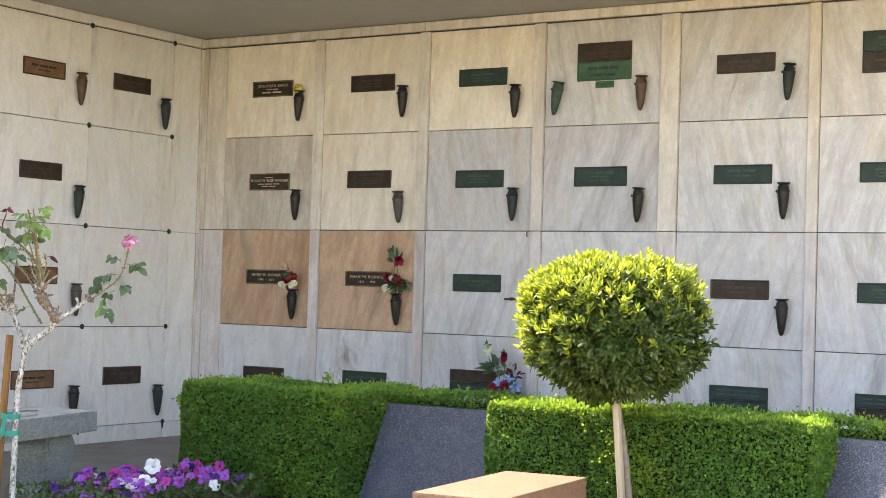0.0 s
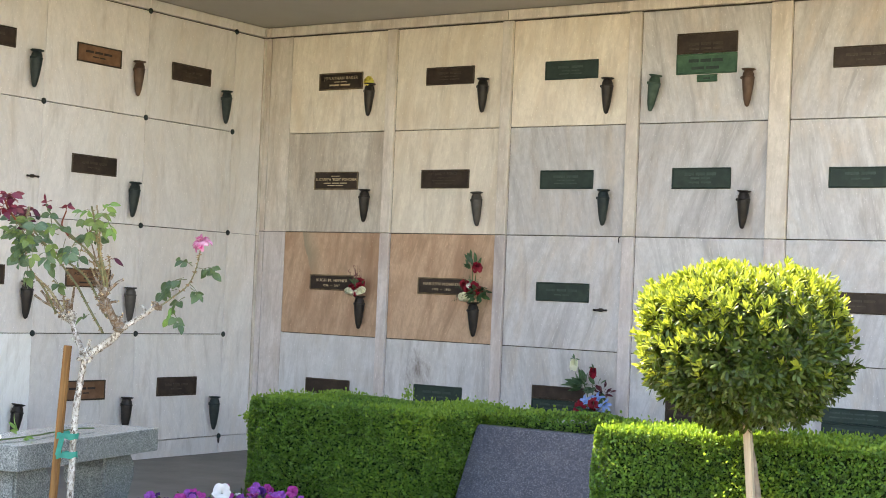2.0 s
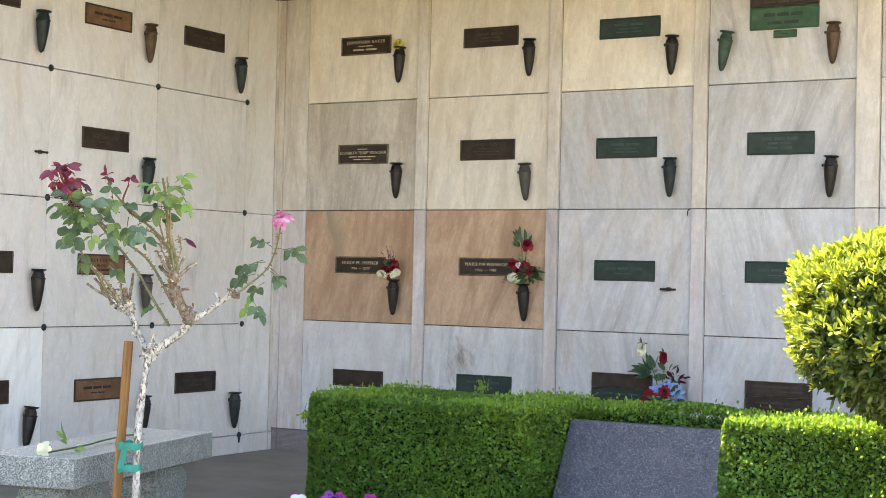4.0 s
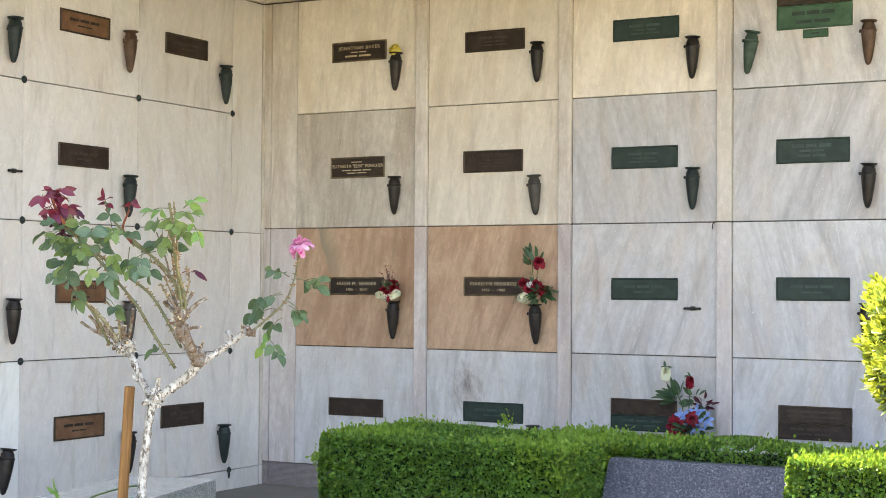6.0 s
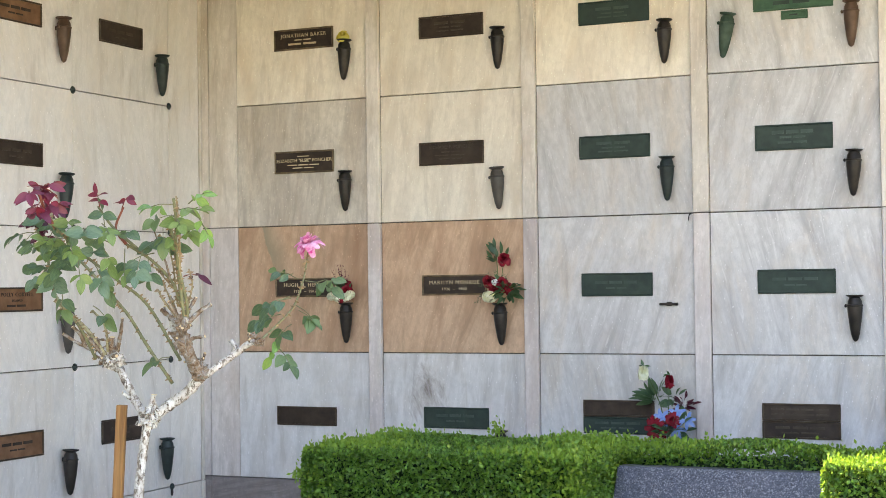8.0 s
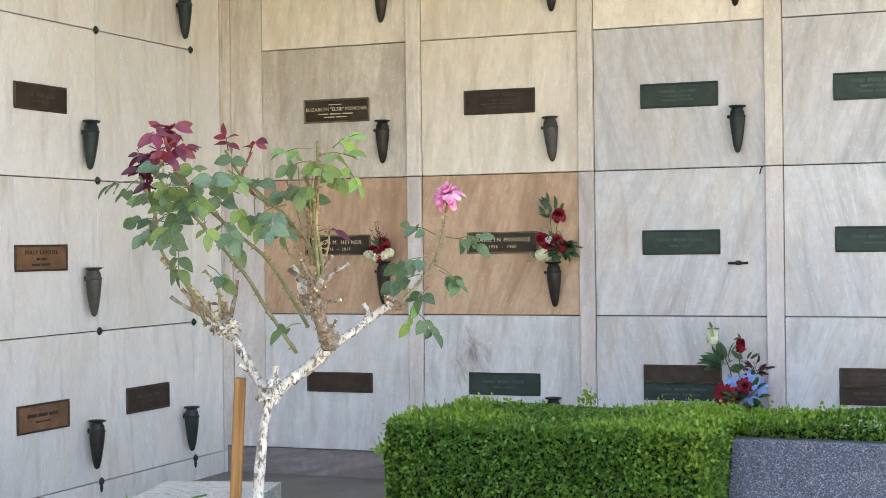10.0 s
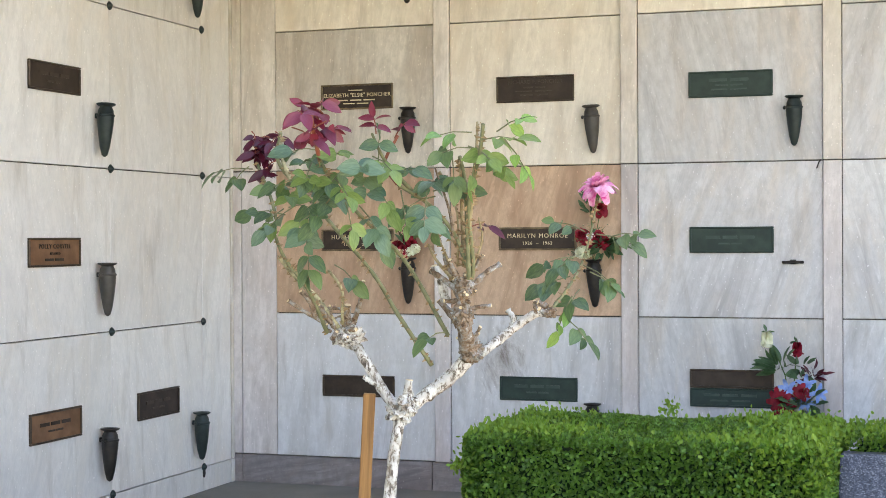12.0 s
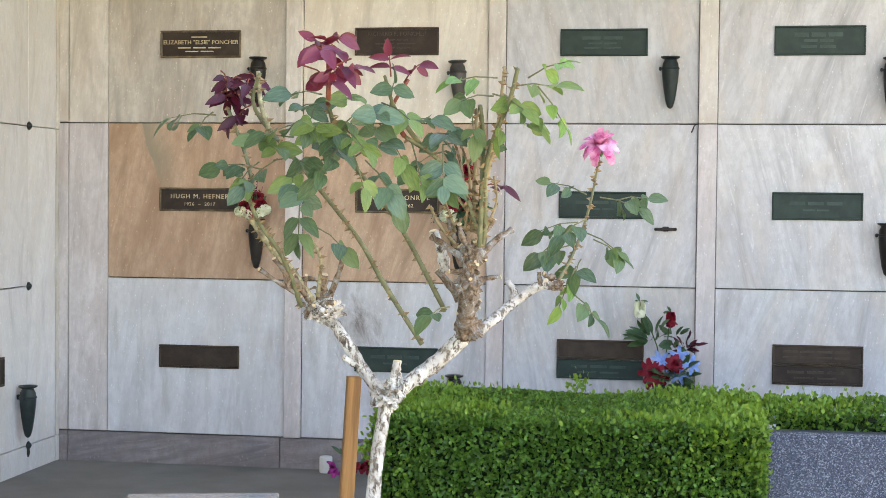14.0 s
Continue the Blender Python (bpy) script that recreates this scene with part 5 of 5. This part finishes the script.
WHITEP = petal_mat("white_petal", (0.86, 0.86, 0.86), (0.93, 0.93, 0.92), 0.3)
GREENERY = leaf_colour("florist_leaf", [(0.02, 0.05, 0.025), (0.035, 0.085, 0.04), (0.06, 0.12, 0.06)], 0.15)
STEM = plain("flower_stem", (0.05, 0.1, 0.03), (0.1, 0.16, 0.05), 30, 0.6)

rb = random.Random(3)
BUD = ((4, 0.056, 0.036, 0.1), (6, 0.064, 0.044, 0.24), (6, 0.062, 0.046, 0.36))
ROSE_LAYERS = ((3, 0.02, 0.02, 0.1), (4, 0.026, 0.028, 0.35), (5, 0.03, 0.034, 0.75), (6, 0.034, 0.036, 1.15))
bloom = empty("rose_flower", pose(2.812, -3.681, 1.372))
tagged(bloom, "open pink rose on the end of a long cane", "flower")
petals("petal", ((6, 0.036, 0.02, 0.2), (7, 0.042, 0.023, 0.5), (8, 0.046, 0.025, 0.85), (8, 0.048, 0.026, 1.2), (5, 0.046, 0.026, 1.6)), PINK, rb, bloom, (0, 0, 0.006), (-0.1, -0.45, 0.85), "pink petals with pale streaks", 0.25)
part("hip", lathe([(0.004, -0.012), (0.008, 0.0), (0.007, 0.012), (0.003, 0.018)], 10), STEM, bloom)

stake = tagged(part("garden_stake", box(-0.014, 0.014, -0.014, 0.014, -0.05, 0.903, 0.0015), STAKE), "brown square wooden stake beside the rose trunk", "stake")
stake.matrix_world = pose(2.294, -4.02, 0, 0, 3.1, 20)
tape = empty("plant_tie", pose(2.316, -4.0, 0.45))
tagged(tape, "bright green plastic tape round stake and trunk", "plant tie")
for dz, tilt in ((-0.035, -4), (0.055, 3)):
    bm = bmesh.new()
    ring = [(0.055 * math.cos(a), 0.042 * math.sin(a)) for a in np.linspace(0, 2 * math.pi, 25)[:-1]]
    lo = [bm.verts.new((x + 0.025, y + 0.01, -0.013 + 0.004 * math.sin(5 * k))) for k, (x, y) in enumerate(ring)]
    hi = [bm.verts.new((x + 0.025, y + 0.01, 0.013 + 0.003 * math.sin(3 * k))) for k, (x, y) in enumerate(ring)]
    for k in range(24):
        bm.faces.new((lo[k], lo[(k + 1) % 24], hi[(k + 1) % 24], hi[k]))
    band = part("loop", bm, TAPE, tape)
    band.matrix_local = pose(0, 0, dz, 0, tilt, 20)
bm = box(-0.012, 0.012, -0.001, 0.001, -0.035, 0.06)
tie_mid = part("knot", bm, TAPE, tape)
tie_mid.matrix_local = pose(0.03, -0.03, 0, 0, 12, 20)


# ---- flowers in the vases ----
def greens(parent, at, n, size, mat, rnd, out=0.05, way=(0, -0.3, 0.6)):
    me = [leaf_mesh("leaf", size * k, size * 0.38 * k, mat) for k in (0.8, 1.0, 1.2)]
    for k in range(n):
        d = Vector((rnd.uniform(-1, 1), rnd.uniform(-0.8, 0.1), rnd.uniform(-0.5, 0.8))) + Vector(way)
        lf = part("leaf", rnd.choice(me), None, parent)
        lf.matrix_local = turned(Vector(at) + d.normalized() * rnd.uniform(0.2, 1) * out, d, (rnd.uniform(-1, 1), -0.5, 0.6))


def sprays(parent, at, n, length, mat, rnd, way=(0, -0.2, 0.9), label="thin filler sprigs"):
    bm = bmesh.new()
    for k in range(n):
        d = (Vector(way) + Vector((rnd.uniform(-0.7, 0.7), rnd.uniform(-0.5, 0.1), rnd.uniform(-0.3, 0.3)))).normalized()
        end = Vector(at) + d * length * rnd.uniform(0.7, 1.1)
        tube([Vector(at), Vector(at).lerp(end, 0.5) + Vector((0, -0.006, 0.004)), end], [0.0012, 0.001, 0.0007], 4, bm=bm)
        for j in range(9):
            c = Vector(at).lerp(end, rnd.uniform(0.5, 1.0)) + Vector((rnd.uniform(-0.012, 0.012), rnd.uniform(-0.01, 0.01), rnd.uniform(-0.01, 0.01)))
            bmesh.ops.create_icosphere(bm, subdivisions=1, radius=rnd.uniform(0.002, 0.004), matrix=Matrix.Translation(c))
    part("sprig", bm, mat, parent, label)


def puff(parent, at, r, mat, rnd, n=46, label="white clustered florets"):
    bm = bmesh.new()
    for k in range(n):
        d = Vector((rnd.gauss(0, 1), rnd.gauss(0, 1), rnd.gauss(0, 1))).normalized()
        c = Vector(at) + Vector((d.x * r, d.y * r * 0.8, d.z * r * 0.7))
        m = turned(c, d) @ pose(0, 0, 0, 0, 90, 0)
        for j in range(4):
            a = j * math.pi / 2 + rnd.random()
            e = 0.012
            v = [bm.verts.new(m @ Vector(p)) for p in ((0, 0, 0), (e * math.cos(a - 0.5), e * math.sin(a - 0.5), 0.003), (e * 1.3 * math.cos(a), e * 1.3 * math.sin(a), 0.004), (e * math.cos(a + 0.5), e * math.sin(a + 0.5), 0.003))]
            bm.faces.new(v)
    part("floret_head", bm, mat, parent, label)


def rose_head(parent, x, y, z, facing, mat, scale=1.0, label="dark red rose"):
    return petals("bloom", [(c, l * scale, w * scale, o) for c, l, w, o in ROSE_LAYERS], mat, rb, parent, (x, y, z), facing, label)


b31 = tagged(empty("bouquet", pose(0.99, -0.054, 1.165)), "dark red and white flowers standing in a wall vase", "bouquet", "bouquets on the crypt wall")
for x, y, z in ((-0.045, -0.03, 0.075), (0.03, -0.035, 0.085), (-0.005, -0.045, 0.055), (0.01, -0.01, 0.115)):
    rose_head(b31, x, y, z - 0.02, (x * 6, -0.8, 0.5), RED, 1.15)
for x, z in ((-0.06, 0.035), (-0.02, 0.025), (0.03, 0.03), (0.055, 0.045)):
    puff(b31, (x, -0.05, z), 0.024, CREAM, rb, 40)
sprays(b31, (0, 0, 0.03), 8, 0.18, ROSE_DARK, rb, (0.35, -0.1, 0.8), "thin reddish filler sprigs")
greens(b31, (0, -0.01, 0.05), 10, 0.05, GREENERY, rb, 0.05)

b32 = tagged(empty("bouquet", pose(1.935, -0.054, 1.156)), "red roses, cream hydrangea and dark greenery in a wall vase", "bouquet", "bouquets on the crypt wall")
rose_head(b32, 0.045, -0.04, 0.235, (0.3, -0.7, 0.6), RED, 1.25)
for x, y, z in ((-0.045, -0.04, 0.13), (0.035, -0.05, 0.12), (-0.005, -0.055, 0.09), (0.065, -0.03, 0.095)):
    rose_head(b32, x, y, z - 0.015, (x * 5, -0.85, 0.4), RED, 1.2)
puff(b32, (-0.03, -0.065, 0.035), 0.038, CREAM, rb, 100, "cream hydrangea head")
puff(b32, (0.005, -0.06, 0.11), 0.017, WHITEP, rb, 14)
greens(b32, (0.06, -0.02, 0.06), 44, 0.06, GREENERY, rb, 0.07, (0.5, -0.3, 0.0))
greens(b32, (0.01, -0.01, 0.2), 14, 0.06, GREENERY, rb, 0.08, (-0.2, -0.1, 0.7))
sprays(b32, (0, 0, 0.06), 9, 0.13, GREENERY, rb, (0.0, -0.3, 0.5))
sprays(b32, (-0.02, 0, 0.04), 4, 0.12, GREENERY, rb, (-0.9, -0.2, 0.0))
for e in ((0.045, -0.04, 0.23), (-0.01, -0.02, 0.3)):
    part("stem", tube([(0, 0, -0.03), (e[0] * 0.4, e[1] * 0.5, e[2] * 0.5), e], [0.0025, 0.0025, 0.002], 6), STEM, b32)
greens(b32, (-0.012, -0.02, 0.29), 4, 0.045, GREENERY, rb, 0.012, (-0.2, 0, 0.9))

y11 = tagged(empty("yellow_rose", pose(0.999, -0.054, 2.661)), "single pale yellow rose in a wall vase", "flower")
rose_head(y11, 0.0, -0.008, 0.015, (0.1, -0.6, 0.7), YELLOW, 1.25, "yellow rose")
rose_head(y11, -0.018, -0.012, 0.008, (-0.6, -0.6, 0.4), YELLOW, 0.9, "yellow rose")

b43 = tagged(empty("bouquet", pose(2.876, -0.07, 0.42)), "silk roses and blue star flowers with leaves low on the wall", "bouquet", "bouquets on the crypt wall")
part("pot", lathe([(0.02, -0.24), (0.035, -0.15), (0.04, -0.02), (0.044, 0.0), (0.036, 0.0), (0.03, -0.03)], 16), VASE_DARK, b43)
petals("bloom", [(n, l * 1.15, w * 1.2, o) for n, l, w, o in BUD], CREAM, rb, b43, (-0.112, -0.06, 0.405), (0.05, -0.25, -0.95), "drooping creamy white rose")
petals("bloom", BUD, RED, rb, b43, (0.025, -0.06, 0.36), (0.0, -0.15, -1.0), "drooping red rose bud")
greens(b43, (-0.112, -0.06, 0.405), 5, 0.03, GREENERY, rb, 0.006, (0.1, 0, 0.4))
greens(b43, (0.025, -0.06, 0.36), 5, 0.028, GREENERY, rb, 0.006, (0.1, 0, 0.4))
STAR = ((6, 0.05, 0.02, 1.2),)
for x, z in ((-0.015, 0.145), (0.06, 0.165), (0.115, 0.13), (0.06, 0.085)):
    petals("star_flower", STAR, BLUEP, rb, b43, (x, -0.06, z), (x * 2, -0.9, 0.25), "pale blue star-shaped flower", 0.2)
petals("star_flower", ((8, 0.045, 0.026, 1.2), (7, 0.034, 0.022, 0.8), (5, 0.025, 0.018, 0.4)), RED, rb, b43, (0.045, -0.075, 0.135), (0.1, -0.95, 0.2), "red star-shaped flower", 0.2)
petals("star_flower", ((10, 0.07, 0.03, 1.2), (8, 0.055, 0.026, 0.9), (6, 0.035, 0.022, 0.5)), RED, rb, b43, (-0.045, -0.065, 0.085), (-0.2, -0.95, 0.1), "large red pointed flower", 0.2)
greens(b43, (-0.05, -0.01, 0.22), 28, 0.075, GREENERY, rb, 0.09, (-0.4, -0.1, 0.4))
greens(b43, (0.04, -0.02, 0.24), 12, 0.055, GREENERY, rb, 0.05, (0.0, -0.2, 0.0))
greens(b43, (0.04, -0.02, 0.06), 80, 0.07, GREENERY, rb, 0.09, (0.1, -0.3, -0.1))
greens(b43, (0.085, -0.02, 0.19), 30, 0.045, ROSE_DARK, rb, 0.06, (0.2, -0.1, 0.2))
for e in ((-0.112, -0.055, 0.41), (0.025, -0.055, 0.365)):
    part("stem", tube([(0, 0, 0), (e[0] * 0.3, e[1] * 0.5, e[2] * 0.5), e], [0.003, 0.003, 0.002], 6), STEM, b43)

# ---- small things on the floor and the bench ----
candle = tagged(empty("grave_candle", pose(1.335, -0.07, 0)), "white candle jar at the foot of the wall", "candle")
part("jar", lathe([(0.028, 0.0), (0.03, 0.004), (0.03, 0.07), (0.027, 0.075), (0.024, 0.07)], 16), plain("candle_wax", (0.7, 0.68, 0.64), (0.8, 0.78, 0.75), 20, 0.4), candle, smooth=True)
wreath = tagged(empty("fallen_flowers", pose(1.49, -0.16, 0.02)), "wilted maroon flowers lying on the concrete", "flowers")
for k in range(9):
    petals("bloom", ((5, 0.03, 0.026, 0.9), (4, 0.02, 0.02, 0.4)), RED if k % 3 else MAGENTA, rb, wreath, (rb.uniform(-0.12, 0.12), rb.uniform(-0.05, 0.05), rb.uniform(0, 0.05)), (rb.uniform(-1, 1), -0.6, 0.5), "wilted bloom")
greens(wreath, (0, 0, 0.02), 10, 0.05, GREENERY, rb, 0.1)
cut_rose = tagged(empty("cut_flower", pose(1.98, -3.93, 0.455, 0, 0, 14)), "wilted cut flower lying on the granite bench", "flower")
part("stem", tube(curve_points([(0.0, -0.2, 0.005), (0.01, 0.1, 0.008), (-0.03, 0.3, 0.006), (-0.02, 0.5, 0.012), (0.0, 0.62, 0.008)], 4), [0.0035] * 17, 6), STEM, cut_rose)
greens(cut_rose, (0, 0.0, 0.012), 9, 0.055, ROSE_LIGHT, rb, 0.05, (0, 0, 0.1))
petals("bloom", ((5, 0.03, 0.03, 0.6), (5, 0.034, 0.03, 1.1)), CREAM, rb, cut_rose, (0, -0.2, 0.02), (0.2, -0.9, 0.3), "faded cream bloom")


# ---- petunias ----
def trumpet(kind):
    """A five-lobed petunia bloom facing +z."""
    bm = bmesh.new()
    rings = []
    for r, z in ((0.003, -0.03), (0.006, -0.012), (0.014, 0.0), (0.03, 0.006), (0.04, 0.002)):
        ring = []
        for k in range(20):
            a = 2 * math.pi * k / 20
            lobe = 1 + (0.14 * abs(math.cos(2.5 * a)) - 0.04 + 0.05 * math.sin(9 * a) if r > 0.01 else 0)
            ring.append(bm.verts.new((r * lobe * math.cos(a), r * lobe * math.sin(a), z + (0.007 * math.sin(5 * a + 1) + 0.006 * math.sin(13 * a) if r > 0.02 else 0))))
        rings.append(ring)
    for a, b in zip(rings, rings[1:]):
        for k in range(20):
            bm.faces.new((a[k], a[(k + 1) % 20], b[(k + 1) % 20], b[k]))
    me = mesh("bloom", bm)
    me.materials.append(kind)
    for p in me.polygons:
        p.use_smooth = True
    return me


PET_LEAF = leafy("petunia_leaf", [(0.03, 0.06, 0.02), (0.06, 0.11, 0.035), (0.1, 0.16, 0.06)], 0.6, 0.25)
bed = tagged(empty("petunia_bed", pose(2.6, -3.36, 0)), "low bed of purple, white and magenta petunias", "flowers")
k = 2600
c = np.stack([RNG.uniform(-0.36, 0.36, k), RNG.uniform(-0.55, 0.68, k), np.zeros(k)], 1)
c[:, 2] = RNG.uniform(0.0, 1.0, k) ** 0.6 * (0.15 + 0.03 * np.sin(c[:, 0] * 11) * np.sin(c[:, 1] * 9))
tagged(part("foliage", leaf_cloud("foliage", c, unit(RNG.normal(0, 1, (k, 3)) + (0, 0, 0.4)), unit(RNG.normal(0, 0.6, (k, 3)) + (0, 0, 1)), RNG.uniform(0.025, 0.05, k), RNG.uniform(0.012, 0.022, k)), PET_LEAF, bed, "small soft green leaves"), kind="stuff")
blooms = {m: trumpet(m) for m in (PURPLE, VIOLET, MAGENTA, WHITEP)}
for i in range(125):
    x, y = rb.uniform(-0.3, 0.34), rb.uniform(-0.42, 0.66)
    m = rb.choice((PURPLE, PURPLE, PURPLE, VIOLET, MAGENTA, MAGENTA, WHITEP if rb.random() < 0.5 else PURPLE))
    fl = part("bloom", blooms[m], None, bed)
    fl.matrix_local = turned(Vector((x, y, rb.uniform(0.125, 0.195) - 0.14 * max(0, -y - 0.1))), (rb.uniform(-0.3, 0.9), rb.uniform(-1, 0.1), rb.uniform(0.25, 0.9))) @ pose(0, 0, 0, 0, 90, 0) @ Matrix.Scale(rb.uniform(0.45, 0.85), 4)
big = part("bloom", blooms[WHITEP], None, bed, "large white bloom")
big.matrix_local = turned(Vector((-0.02, 0.15, 0.215)), (0.55, -0.75, 0.35)) @ pose(0, 0, 0, 0, 90, 0) @ Matrix.Scale(1.05, 4)

wisp = tagged(part("wire_hook", tube(curve_points([(2.978, -0.004, 1.575), (2.985, -0.02, 1.59), (2.99, -0.024, 1.602), (2.998, -0.016, 1.612)], 4), [0.003] * 13, 6), VASE_DARK), "small bent dark wire stuck in a marble joint", "wire")
